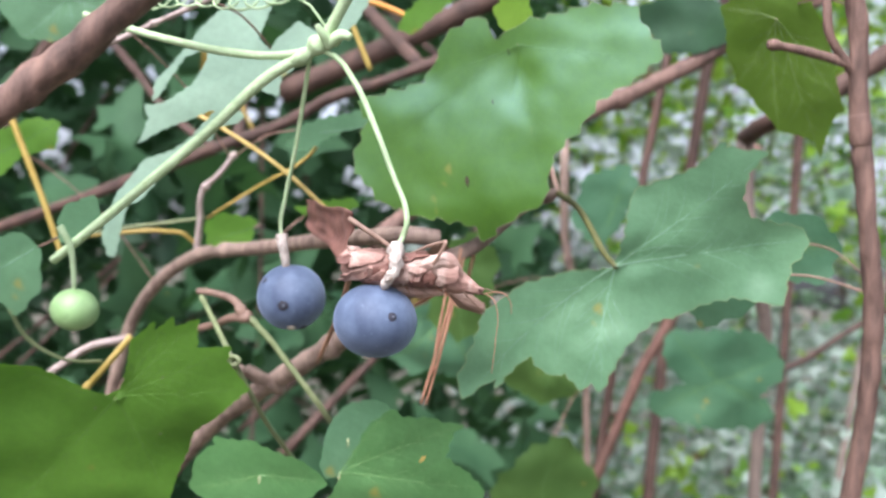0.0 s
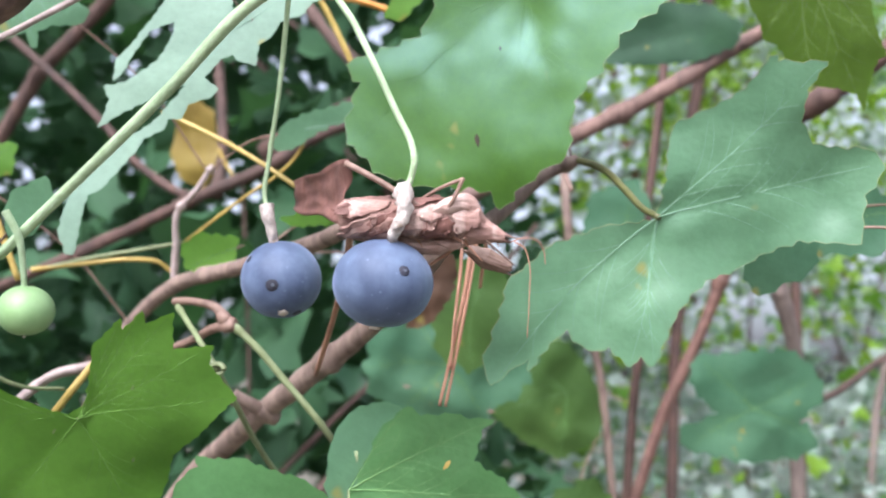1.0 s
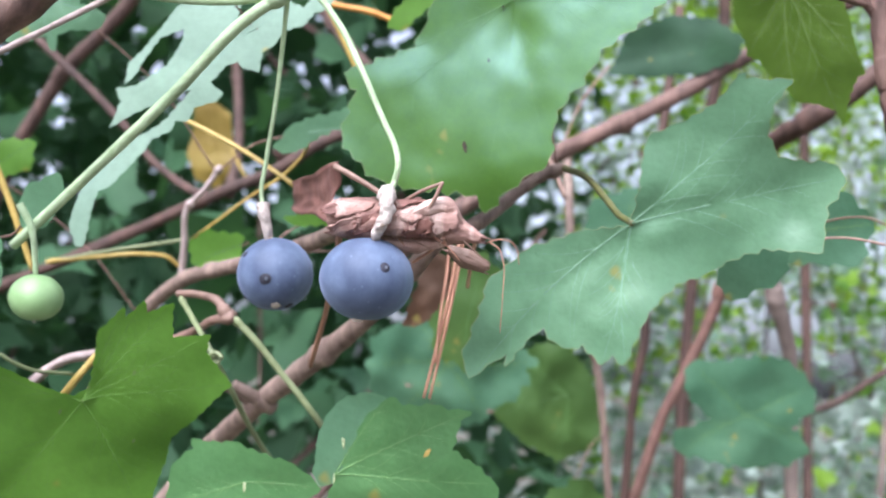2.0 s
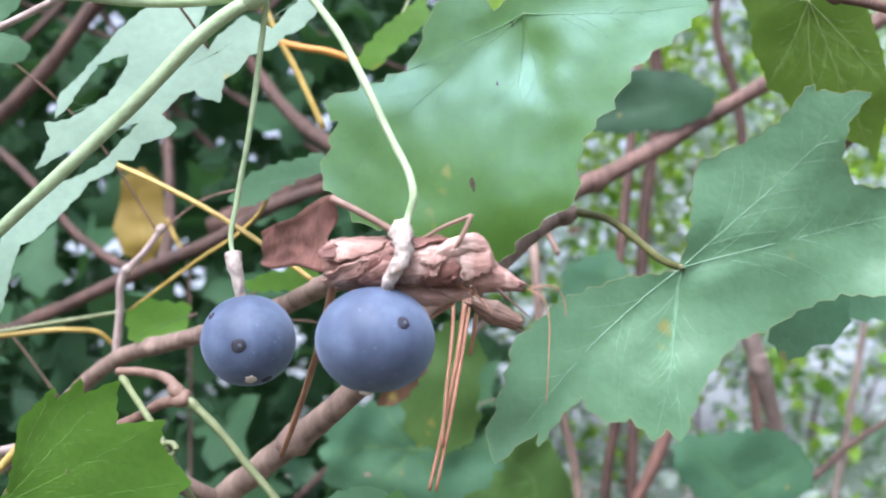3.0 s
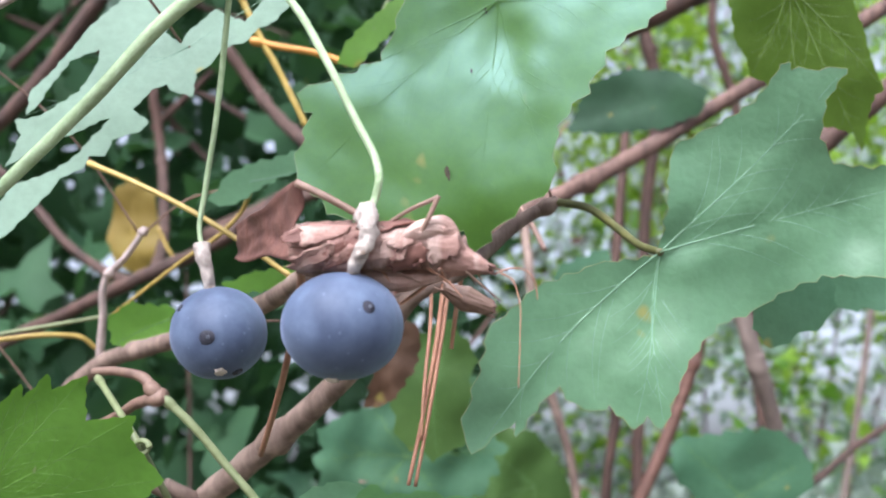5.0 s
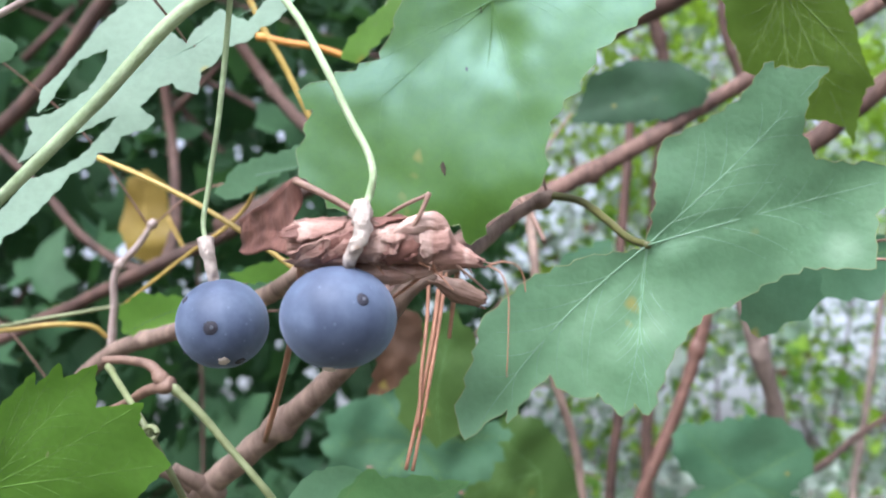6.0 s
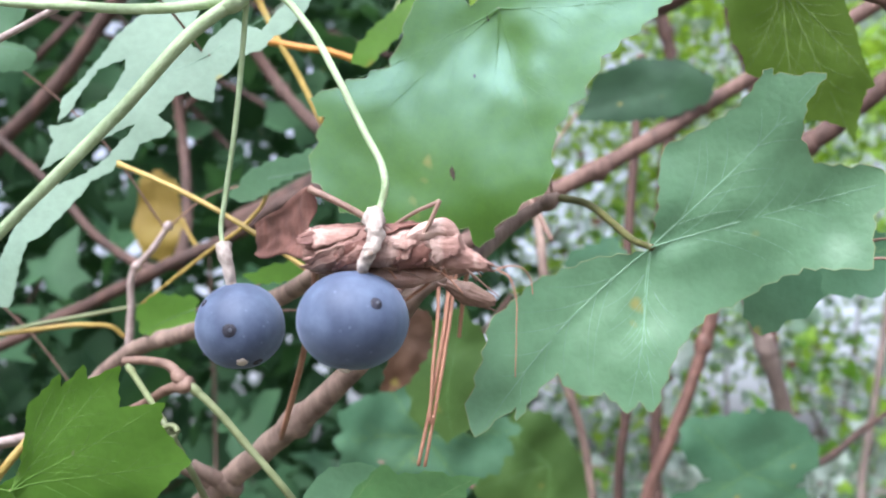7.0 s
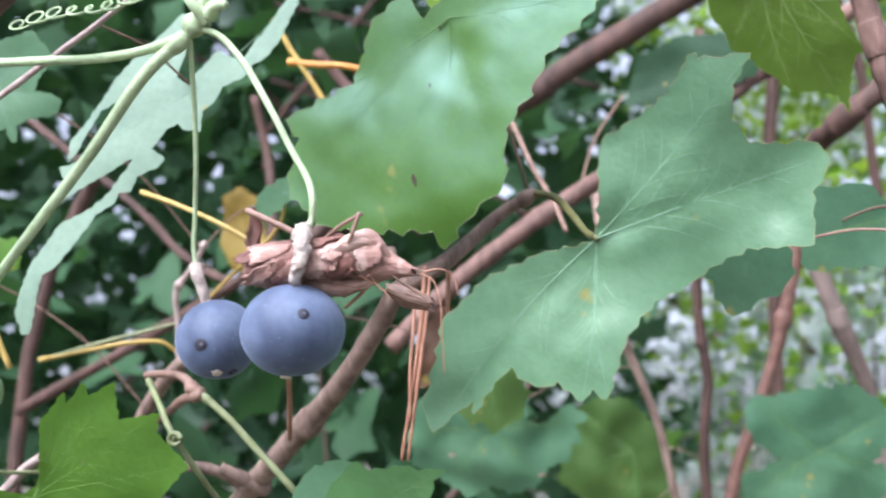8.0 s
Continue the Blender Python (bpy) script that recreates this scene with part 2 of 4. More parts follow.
def tube(points, r0, r1, origin=(0, 0, 0), rough=0.0, sides=9, steps=8, knots=(), seed=0, flat=1.0, freq=1.6):
    """A tapered stem (centimetres in, metres out), with an uneven skin and swellings at knots (share of the length, width)."""
    bm = bmesh.new()
    line = smooth_path(points, steps)
    n = len(line)
    ring_before = None
    ref = Vector((0.3, -0.8, 0.52))
    o = Vector(origin)
    for i, q in enumerate(line):
        tan = (line[min(i + 1, n - 1)] - line[max(i - 1, 0)]).normalized()
        a = tan.cross(ref).normalized()
        b = tan.cross(a)
        s = i / (n - 1)
        r = r0 + (r1 - r0) * s
        for at, wide in knots:
            r *= 1 + wide * math.exp(-((s - at) / 0.03) ** 2)
        ring = []
        for k in range(sides):
            w = 2 * math.pi * k / sides
            rr = r
            if rough:
                rr *= 1 + rough * noise.noise(Vector((q.x * freq + seed, q.y * freq, q.z * freq)) + Vector((math.cos(w), math.sin(w), 0)) * 1.3)
            ring.append(bm.verts.new((q + (a * math.cos(w) + b * math.sin(w) * flat) * rr - o) / 100))
        if ring_before:
            for k in range(sides):
                bm.faces.new((ring_before[k], ring_before[(k + 1) % sides], ring[(k + 1) % sides], ring[k]))
        else:
            bm.faces.new(ring[::-1])
        ring_before = ring
    bm.faces.new(ring_before)
    return bm


def outline_points(outline, step, teeth, seed):
    """Walks round the lobes and adds the saw teeth of the edge. Millimetres in, centimetres out."""
    rnd = random.Random(seed)
    c = [Vector((math.sin(radians(a)) * r / 10, math.cos(radians(a)) * r / 10)) for a, r in outline]
    out = []
    for i, p in enumerate(c):
        q = c[(i + 1) % len(c)]
        d = q - p
        outward = Vector((-d.y, d.x)).normalized()
        count = max(1, round(d.length / (teeth * 2.6 + 0.2)))
        for j in range(count):
            tall = teeth * rnd.uniform(0.5, 1.2)
            a, b = p + d * (j / count), p + d * ((j + 1) / count)
            peak = rnd.uniform(0.6, 0.85)
            m = max(3, int((b - a).length / step))
            for k in range(m):
                s = k / m
                saw = s / peak if s < peak else (1 - s) / (1 - peak)
                bow = -d.length * 0.02 * math.sin(math.pi * (j + s) / count)
                out.append(a + (b - a) * s + outward * (tall * (saw ** 1.4 - 0.25) + bow))
    return out


def grape_leaf(label, base, axis, normal, outline, material, hub=(0, 0), lobes=(), veins=VEIN, teeth=0.16, cup=0.0, fold=0.0, wave=0.12, seed=1, stalk=None,
               stalk_r=(0.1, 0.12), stalk_mat=None, name="grape_leaf", vein_r=0.02, side_veins=True, group="", marks=(), mark_mat=None, bend=0.0, pucker=0.025, groove=0.06, pit=None, crown=0.0, margin=None):
    """One vine leaf: a lobed, toothed, puckered blade with raised veins and its stalk."""
    root = thing(name, base, label, "leaf", group)
    y = Vector(axis).normalized()
    z = Vector(normal).normalized()
    x = y.cross(z).normalized()
    z = x.cross(y)
    edge = outline_points([(-a, r) for a, r in outline][::-1], 0.12, teeth, seed)
    edge = [Vector((-e.x, e.y)) for e in edge][::-1]
    hub = Vector(hub) / 10
    m = len(outline)
    if not lobes:
        lobes = [i for i, (a, r) in enumerate(outline) if r > outline[i - 1][1] and r >= outline[(i + 1) % m][1] and r > 18]
    tips = [Vector((math.sin(radians(outline[i][0])), math.cos(radians(outline[i][0])))) * outline[i][1] / 10 for i in lobes]
    off = Vector((seed * 3.7, seed * 1.3, 0))

    def height(px, py):
        r = math.hypot(px, py)
        h = cup * r * r * 0.01 + fold * abs(px - hub.x) * 0.1 + bend * max(0.0, py) ** 3 * 0.01 + crown * max(0.0, -py - 2.2) ** 2 * 0.1
        if pit:
            h -= pit[3] * math.exp(-((px - pit[0] / 10) ** 2 + (py - pit[1] / 10) ** 2) / (pit[2] / 10) ** 2)
        h += wave * noise.noise(Vector((px * 0.5, py * 0.5, 0)) + off) * min(1.0, r / 2)
        h += pucker * noise.noise(Vector((px * 1.7, py * 1.7, 3)) + off)
        p = Vector((px, py))
        for t in tips:
            d = t - hub
            s = max(0.0, min(1.0, (p - hub).dot(d) / d.length_squared))
            gap = (p - hub - d * s).length
            near = min(1.0, (p - hub).length / 0.6)
            h -= groove * near * (1 - s) * math.exp(-(gap / 0.25) ** 2)
        return h

    def world(px, py, lift=0.0):
        return (x * px + y * py + z * (height(px, py) + lift)) / 100

    def within(q):
        inside = False
        for k in range(len(edge)):
            u, v = edge[k], edge[k - 1]
            if (u.y > q.y) != (v.y > q.y) and q.x < (v.x - u.x) * (q.y - u.y) / (v.y - u.y) + u.x:
                inside = not inside
        return inside

    # a net of points inside the edge, joined into triangles
    pts = [e.copy() for e in edge]
    n = len(pts)
    reach = max(e.length for e in edge)
    grain = max(0.2, reach / 26)
    across = int(reach / grain) + 1
    for i in range(-across, across + 1):
        for j in range(-across, across + 1):
            q = Vector(((i + 0.5 * (j % 2)) * grain, j * grain * 0.866))
            if within(q) and min((q - e).length_squared for e in edge) > (grain * 0.45) ** 2:
                pts.append(q)
    flat, _, faces, _, _, _ = geometry.delaunay_2d_cdt(pts, [(i, (i + 1) % n) for i in range(n)], [], 1, 1e-4)
    bm = bmesh.new()
    made = [bm.verts.new(world(q.x, q.y)) for q in flat]
    for f in faces:
        bm.faces.new([made[i] for i in f])
    bmesh.ops.recalc_face_normals(bm, faces=bm.faces[:])
    blade = part("blade", bm, material, root)
    thick = blade.modifiers.new("thick", 'SOLIDIFY')
    thick.thickness, thick.offset, thick.use_rim = 0.0002, 0.0, False
    # each main vein with its side ribs
    rnd = random.Random(seed + 50)

    def rib(bm, p, q, ra, rb, bow):
        steps = 10
        d = q - p
        nrm = Vector((-d.y, d.x))
        before_ring = None
        for i in range(steps + 1):
            s = i / steps
            c2 = p + d * s + nrm * (bow * math.sin(math.pi * s))
            r = ra + (rb - ra) * s
            sd = nrm.normalized() * r
            ring = [bm.verts.new(world(c2.x + sd.x * u, c2.y + sd.y * u, up * r * 0.7 + 0.014)) for u, up in ((-1, -0.2), (-0.5, 0.55), (0.5, 0.55), (1, -0.2))]
            if before_ring:
                for k in range(3):
                    bm.faces.new((before_ring[k], before_ring[k + 1], ring[k + 1], ring[k]))
            before_ring = ring

    for tip in tips:
        bm = bmesh.new()
        d = (tip - hub) * 0.95
        bow = rnd.uniform(-0.05, 0.05)
        rib(bm, hub, hub + d, vein_r, vein_r * 0.3, bow)
        if side_veins:
            a = math.atan2(d.x, d.y)
            for s in (0.16, 0.31, 0.46, 0.61, 0.76):
                for sign in (-1, 1):
                    s2 = s + rnd.uniform(-0.05, 0.05)
                    p = hub + d * s2 + Vector((-d.y, d.x)) * (bow * math.sin(math.pi * s2))
                    w = a + sign * radians(rnd.uniform(30, 42))
                    reach = (1 - s) * d.length * rnd.uniform(0.42, 0.6)
                    end = p + Vector((math.sin(w), math.cos(w))) * reach
                    while not within(end) and (end - p).length > 0.2:
                        end = p + (end - p) * 0.8
                    rib(bm, p, p + (end - p) * 0.93, vein_r * 0.42, vein_r * 0.16, sign * 0.06)
        part("vein", bm, veins, blade)
    if margin:
        bm = bmesh.new()
        rings = []
        for k, e in enumerate(edge):
            side = (edge[(k + 1) % len(edge)] - edge[k - 1]).normalized() * 0.007
            side = Vector((-side.y, side.x))
            rings.append([bm.verts.new(world(e.x + side.x * u, e.y + side.y * u, up)) for u, up in ((-1, 0.016), (1, 0.012), (0, -0.018))])
        for k, ring in enumerate(rings):
            for i in range(3):
                bm.faces.new((rings[k - 1][i], rings[k - 1][(i + 1) % 3], ring[(i + 1) % 3], ring[i]))
        part("margin", bm, margin, blade, "thin pale dry margin")
    for px, py, r in marks:
        bm = bmesh.new()
        blotch = [bm.verts.new(world(px / 10 + math.cos(w) * r / 10 * 0.42 * u, py / 10 + math.sin(w) * r / 10 * u, 0.03)) for w, u in ((k * math.pi / 7, rnd.uniform(0.6, 1.15)) for k in range(14))]
        bm.faces.new(blotch)
        part("blemish", bm, mark_mat or BITE, blade, "dry pale brown fleck" if mark_mat else "dark brown bite mark")
    if not stalk:
        # grows from the nearest cane, leaving the blade on its far side
        p = Vector(base) + world(hub.x, hub.y) * 100
        q = nearest_stem(p + Vector((0, 2, 0)), ("vine", "cane", "twig", "green_shoot"))
        away = p - z * 0.8
        stalk = (q, q + (away - q) * 0.4 + Vector((0, 0, 0.1)) * (q - p).length, away, p)
        stalk_r = (0.035, 0.035)
        stalk_mat = stalk_mat or STALK_BROWN
    part("leaf_stalk", tube(stalk, *stalk_r, origin=base, sides=7), stalk_mat or STALK_GREEN, root)
    return root


STEM_LINES = []


def nearest_stem(p, names):
    p = Vector(p)
    return min((q for q, n in STEM_LINES if n in names), key=lambda q: (q - p).length)


def stem(name, label, category, points, r0, r1, material, rough=0.0, knots=(), seed=0, group="", sides=10, steps=8, body="shaft"):
    root = thing(name, points[0], label, category, group)
    part(body, tube(points, r0, r1, points[0], rough, sides, steps, (), seed), material, root)
    line = smooth_path(points, steps)
    STEM_LINES.extend((q.copy(), name) for q in line[2:-2])
    for at, wide in knots:
        i = min(max(int(at * (len(line) - 1)), 1), len(line) - 2)
        r = r0 + (r1 - r0) * at
        d = (line[i + 1] - line[i - 1]).normalized() * r * 1.6
        c = line[i]
        skin = [c - d, c - d * 0.6, c, c + d * 0.6, c + d]
        bm = tube(skin, r * 0.98, r * 0.98, points[0], 0.3, sides, 4, (), seed + 5)
        for v in bm.verts:
            q = Vector(points[0]) + v.co * 100 - c
            s = q.dot(d) / d.length_squared
            axis = d * s
            v.co = (c + axis + (q - axis) * (1.03 + wide * math.cos(min(1, abs(s)) * math.pi / 2)) - Vector(points[0])) / 100
        part("node", bm, material, root)
    return root


def berry(label, centre, rx, rz, skin, scars=(), end=None, stalk=None, stalk_r=(0.1, 0.1), stalk_mat=None, stalk_rough=0.0, tilt=0.0):
    root = thing("grape", centre, label, "grape", "grapes on the vine")
    bm = bmesh.new()
    bmesh.ops.create_uvsphere(bm, u_segments=48, v_segments=32, radius=1)
    turn = Euler((0, radians(tilt), 0)).to_matrix()
    for v in bm.verts:
        k = v.co.copy()
        lump = 1 + 0.012 * noise.noise(k * 1.7 + Vector(centre))
        dimple = 1 - 0.05 * math.exp(-((1 - k.z) / 0.02)) - 0.03 * math.exp(-((1 + k.z) / 0.02))
        v.co = turn @ Vector((k.x * rx, k.y * rx, k.z * rz)) * lump * dimple / 100
    peel = part("skin", bm, skin, root)

    def patch(direction, r, name, mat, label, lift=0.012, star=0.0):
        d = (Matrix.Rotation(radians(14), 3, 'X') @ Vector(direction)).normalized()
        a = d.cross(Vector((0.1, 0.2, 1))).normalized()
        b = d.cross(a)
        bm = bmesh.new()
        rings = []
        for k, (s, h) in enumerate(((1.0, 0.0), (0.75, 1.3), (0.45, 0.8), (0.15, 1.2))):
            ring = []
            for i in range(12):
                w = 2 * math.pi * i / 12
                v = (d + (a * math.cos(w) + b * math.sin(w)) * (r * s / rx) * (1 + 0.18 * noise.noise(Vector((w, k, r * 9))) + star * math.cos(5 * w))).normalized()
                size = 1 / math.sqrt((v.x / rx) ** 2 + (v.y / rx) ** 2 + (v.z / rz) ** 2)
                ring.append(bm.verts.new(v * (size * 1.006 + lift * h) / 100))
            if rings:
                for i in range(12):
                    bm.faces.new((rings[-1][i], rings[-1][(i + 1) % 12], ring[(i + 1) % 12], ring[i]))
            rings.append(ring)
        bm.faces.new(rings[-1])
        bmesh.ops.recalc_face_normals(bm, faces=bm.faces[:])
        part(name, bm, mat, peel, label)

    for dx, dz, r in scars:
        dy = -math.sqrt(max(0.02, 1 - dx * dx - dz * dz))
        patch((dx, dy, dz), r, "scar", SCAR, "dark sunken spot")
        patch((dx + 0.02, dy, dz + 0.01), r * 0.3, "scar_core", SCAR_CORE, "grey core of the spot", 0.03)
    if end:
        dx, dz, r = end
        patch((dx, -math.sqrt(max(0.02, 1 - dx * dx - dz * dz)), dz), r, "blossom_scar", SCAR_PALE, "pale blossom scar", 0.03, 0.22)
    if stalk:
        part("pedicel", tube(stalk, *stalk_r, origin=centre, rough=stalk_rough, sides=16, steps=12, freq=6.0), stalk_mat, root, "dry whitish pedicel")
    return root


# ---- ground ----
def ground():
    bm = bmesh.new()
    n = 60
    grid = []
    for i in range(n + 1):
        row = []
        for j in range(n + 1):
            u, v = 2 * i / n - 1, 2 * j / n - 1
            px, py = 900 * u * abs(u) ** 2.2, 900 * v * abs(v) ** 2.2
            near = math.exp(-(px * px + py * py) / 400)
            row.append(bm.verts.new((px, py, 0.06 * noise.noise(Vector((px, py, 0)) * 0.8) * near)))
        grid.append(row)
    for i in range(n):
        for j in range(n):
            bm.faces.new((grid[i][j], grid[i + 1][j], grid[i + 1][j + 1], grid[i][j + 1]))
    tagged(part("ground", bm, SOIL, None), "brown leaf litter on the woodland floor", "ground", kind="structure")


ground()

# ---- the two ripe grapes, their stalks and the green shoot ----
berry("ripe blue-black grape with waxy bloom, the larger one", (-1.55, 15.92, 2.71), 1.05, 0.935, GRAPE, scars=((0.50, 0.36, 0.115),), end=(-0.14, -0.93, 0.12),
      stalk=((-1.14, 15.34, 4.62), (-1.06, 15.12, 4.24), (-1.14, 15.15, 3.93), (-1.26, 15.3, 3.73), (-1.37, 15.63, 3.46)), stalk_r=(0.185, 0.09), stalk_mat=DRY_STALK, stalk_rough=0.6)
berry("ripe blue-black grape with waxy bloom, the smaller one", (-4.3, 18.57, 3.01), 0.955, 0.93, GRAPE,
      scars=((0.0, 0.0, 0.15), (-0.68, 0.56, 0.09), (0.48, -0.78, 0.12), (-0.72, -0.58, 0.05)), end=(0.18, -0.74, 0.12),
      stalk=((-4.63, 18.1, 4.71), (-4.57, 18.06, 4.46), (-4.5, 18.13, 4.19), (-4.45, 18.28, 3.79)), stalk_r=(0.17, 0.11), stalk_mat=DRY_STALK, stalk_rough=0.2)
stem("grape_stalk", "thin green stalk that carries the larger grape", "stalk",
     ((-3.56, 15.59, 9.39), (-3.03, 15.55, 9.14), (-2.48, 15.51, 8.49), (-1.86, 15.48, 7.37), (-1.32, 15.45, 6.24), (-0.97, 15.43, 5.5), (-0.92, 15.4, 5.19), (-1.01, 15.54, 4.83), (-1.11, 15.31, 4.53)), 0.075, 0.07, SHOOT, 0.1)
stem("grape_stalk", "thin green stalk that carries the smaller grape", "stalk",
     ((-3.74, 15.69, 9.39), (-3.99, 16.48, 8.31), (-4.25, 17.2, 7.06), (-4.56, 17.85, 5.72), (-4.68, 18.1, 4.93), (-4.62, 18.12, 4.62)), 0.06, 0.05, SHOOT, 0.1)
stem("green_shoot", "pale green vine shoot running up to a node", "shoot",
     ((-11.11, 18.31, 3.44), (-8.44, 17.27, 5.54), (-6.5, 16.56, 7.14), (-4.73, 15.87, 8.69), (-3.56, 15.58, 9.43), (-2.83, 15.09, 10.56), (-1.85, 14.49, 12.15)), 0.125, 0.16, SHOOT, 0.08, knots=((0.67, 0.75), (0.62, 0.35)))
stem("leaf_stalk", "pale green side stalk from the shoot's node", "stalk", ((-10.48, 17.44, 10.25), (-8.93, 16.93, 9.82), (-7.69, 16.49, 9.52), (-6.05, 16.15, 9.23), (-4.18, 15.74, 9.21), (-3.24, 15.57, 9.47)), 0.1, 0.115, SHOOT, 0.08)


def tendril():
    a, b = Vector((-8.45, 16.28, 10.34)), Vector((-4.69, 16.09, 10.72))
    pts = []
    for i in range(150):
        s = i / 149
        w = s * 2 * math.pi * 8
        r = 0.22 + 0.06 * math.sin(s * 9)
        pts.append(a + (b - a) * s + Vector((math.cos(w) * r, math.sin(w) * r * 0.8, math.sin(w) * r + 0.1 * math.sin(s * 7))))
    pts.append(Vector((-3.25, 15.51, 9.73)))
    bm = tube(pts, 0.025, 0.04, pts[0], 0.2, 7, 2)
    t = tagged(part("tendril", bm, SHOOT, None), "pale green tendril wound into a coil", "tendril")
    t.location = place(pts[0])


tendril()
stem("bud", "pale bract at the shoot's node", "bud", ((-3.18, 15.45, 9.53), (-2.9, 15.27, 9.67), (-2.67, 15.23, 9.62)), 0.19, 0.09, SHOOT, 0.4)
stem("bud", "pale bract at the shoot's node", "bud", ((-3.22, 15.48, 9.44), (-3.37, 15.22, 9.62), (-3.53, 15.07, 9.82)), 0.18, 0.06, SHOOT, 0.4)
berry("small unripe green grape", (-10.31, 18.23, 2.13), 0.66, 0.6, GREEN_BERRY, end=(0.05, -0.95, 0.04),
      stalk=((-10.31, 18.11, 2.58), (-10.33, 17.96, 3.21), (-10.4, 17.8, 3.83), (-10.71, 17.66, 4.42)), stalk_r=(0.06, 0.1), stalk_mat=SHOOT, stalk_rough=0.1)

# ---- woody vines ----
stem("vine", "smooth brown vine with a knotted joint", "vine", ((-30, 34, -152), (-27, 35, -60)) + ((-16.57, 35.62, -6.47), (-14.21, 33.58, 1.72), (-11.17, 30.98, 3.9), (-8.18, 28.79, 4.39), (-4.61, 25.07, 4.86), (-2.86, 21.95, 4.96), (-1.17, 20.37, 5.09), (-0.49, 20.68, 5.09)), 0.3, 0.26, BARK, 0.13, ((0.5, 0.2),), 1, steps=14)
stem("vine", "brown vine rising from below with bark rings", "vine", ((-18, 32, -152), (-18, 32, -60)) + ((-12.49, 31.51, -6.52), (-9.73, 29.62, -3.07), (-6.68, 26.53, -0.59), (-4.05, 24.42, 1.25), (-2.36, 22.88, 2.48), (-1.23, 21.79, 3.56), (-0.43, 21.07, 4.35), (0.6, 21.44, 4.95), (1.3, 22.09, 5.66), (2.09, 22.42, 6.39), (3.03, 22.59, 6.95)), 0.46, 0.15, BARK, 0.13, ((0.42, 0.3), (0.98, 0.5)), 2, steps=14)
stem("twig", "short cut stub on the vine", "twig", ((-6.21, 26.21, -0.53), (-6.69, 25.71, -0.2), (-7.18, 25.43, 0.11)), 0.24, 0.17, BARK, 0.2, ((0.1, 0.3),), 15)
stem("vine", "reddish brown vine slanting through the thicket", "vine", ((-5.46, 40.96, 5.21), (-2.15, 42.21, 8.44), (0.94, 42.69, 10.67), (4.18, 43.22, 12.68), (7, 43.85, 14.29), (9.95, 44.43, 16.06), (12.73, 44.99, 17.96), (17.08, 45.35, 20.65), (23.08, 45.49, 24.24), (29.88, 46.26, 29.42)), 0.46, 0.42, BARK_RED, 0.2, ((0.45, 0.3), (0.27, 0.2)), 3)
stem("vine", "thick dark vine behind the glossy leaf", "vine", ((-17.41, 67.78, 17.51), (-7.89, 66.6, 22.22), (-1.46, 65.77, 25.55), (3.02, 65.17, 27.95), (12.45, 64.11, 32.23), (19.86, 63.24, 35.7)), 0.9, 0.95, BARK_DARK, 0.2, ((0.5, 0.2),), 4)
stem("vine", "brown woody vine in the dark of the thicket", "vine", ((-32.29, 52.54, 4.21), (-20.75, 50.36, 8.84), (-16.18, 48.88, 10.62), (-12.01, 48.44, 12.41), (-9.64, 48.08, 13.86), (-6.66, 47.79, 15.01), (-2.5, 47.36, 16.74)), 0.36, 0.34, BARK_DARK, 0.3, ((0.55, 0.15),), 5)
stem("vine", "thick pinkish brown branch overhead", "vine", ((-34, 26, -152), (-27, 20, -12), (-15.2, 14.9, 3.1), (-10.96, 14.5, 7.11), (-9.53, 14.5, 8.33), (-8, 14.5, 9.9), (-5.2, 14.6, 12.8), (-1, 15.5, 18)), 0.44, 0.4, BARK_RED, 0.25, ((0.8, 0.12),), 6, steps=12)
stem("vine", "upright brown vine with side twigs", "vine", ((9.98, 19.19, 15), (10.81, 19.54, 12.76), (11.26, 19.99, 9.98), (11.74, 20.38, 7.61), (12.49, 20.99, 3.89), (12.69, 21.46, 1.18), (12.59, 22.06, -2.34), (13.12, 22.96, -7.43)) + ((14, 30, -152),), 0.27, 0.3, BARK_RED, 0.35, ((0.3, 0.2),), 7, steps=12)
stem("twig", "short brown side twig", "twig", ((8.45, 19.27, 11.26), (9.59, 19.54, 11.19), (11.06, 19.84, 10.94)), 0.12, 0.15, BARK_RED, 0.3, ((0.05, 0.4),), 8)
stem("twig", "short brown side twig", "twig", ((9.9, 19.24, 13.09), (10.14, 19.51, 11.73), (11.03, 19.87, 10.75)), 0.12, 0.15, BARK_RED, 0.3, (), 9)
stem("twig", "slender grey-brown twig with buds", "twig", ((-9.44, 29.31, 8.11), (-10.12, 29.63, 7.22), (-10.81, 29.91, 6.54), (-10.97, 30.41, 5.34), (-11.17, 30.98, 3.9)), 0.1, 0.14, TWIG, 0.2, ((0.02, 0.6), (0.45, 0.6)), 10)
stem("twig", "brown hooked stub of an old cane", "twig", ((-8.4, 23.02, 2.76), (-7.72, 22.81, 2.74), (-7.07, 22.65, 2.58), (-6.65, 22.55, 2.15)), 0.11, 0.14, STALK_BROWN, 0.2, ((0.95, 0.5),), 11)
stem("twig", "brown hooked stub of an old cane", "twig", ((-6.61, 22.56, 2.1), (-7.11, 22.79, 2.01), (-7.78, 23.27, 1.73), (-8.86, 23.88, 1.36)), 0.16, 0.1, STALK_BROWN, 0.2, ((0.03, 0.4),), 12)
stem("twig", "pale grey-brown old cane", "twig", ((-14.07, 23.94, -0.94), (-13.06, 23.74, -0.15), (-11.97, 23.56, 0.6), (-10.86, 24, 0.9)), 0.12, 0.16, TWIG, 0.3, (), 13)
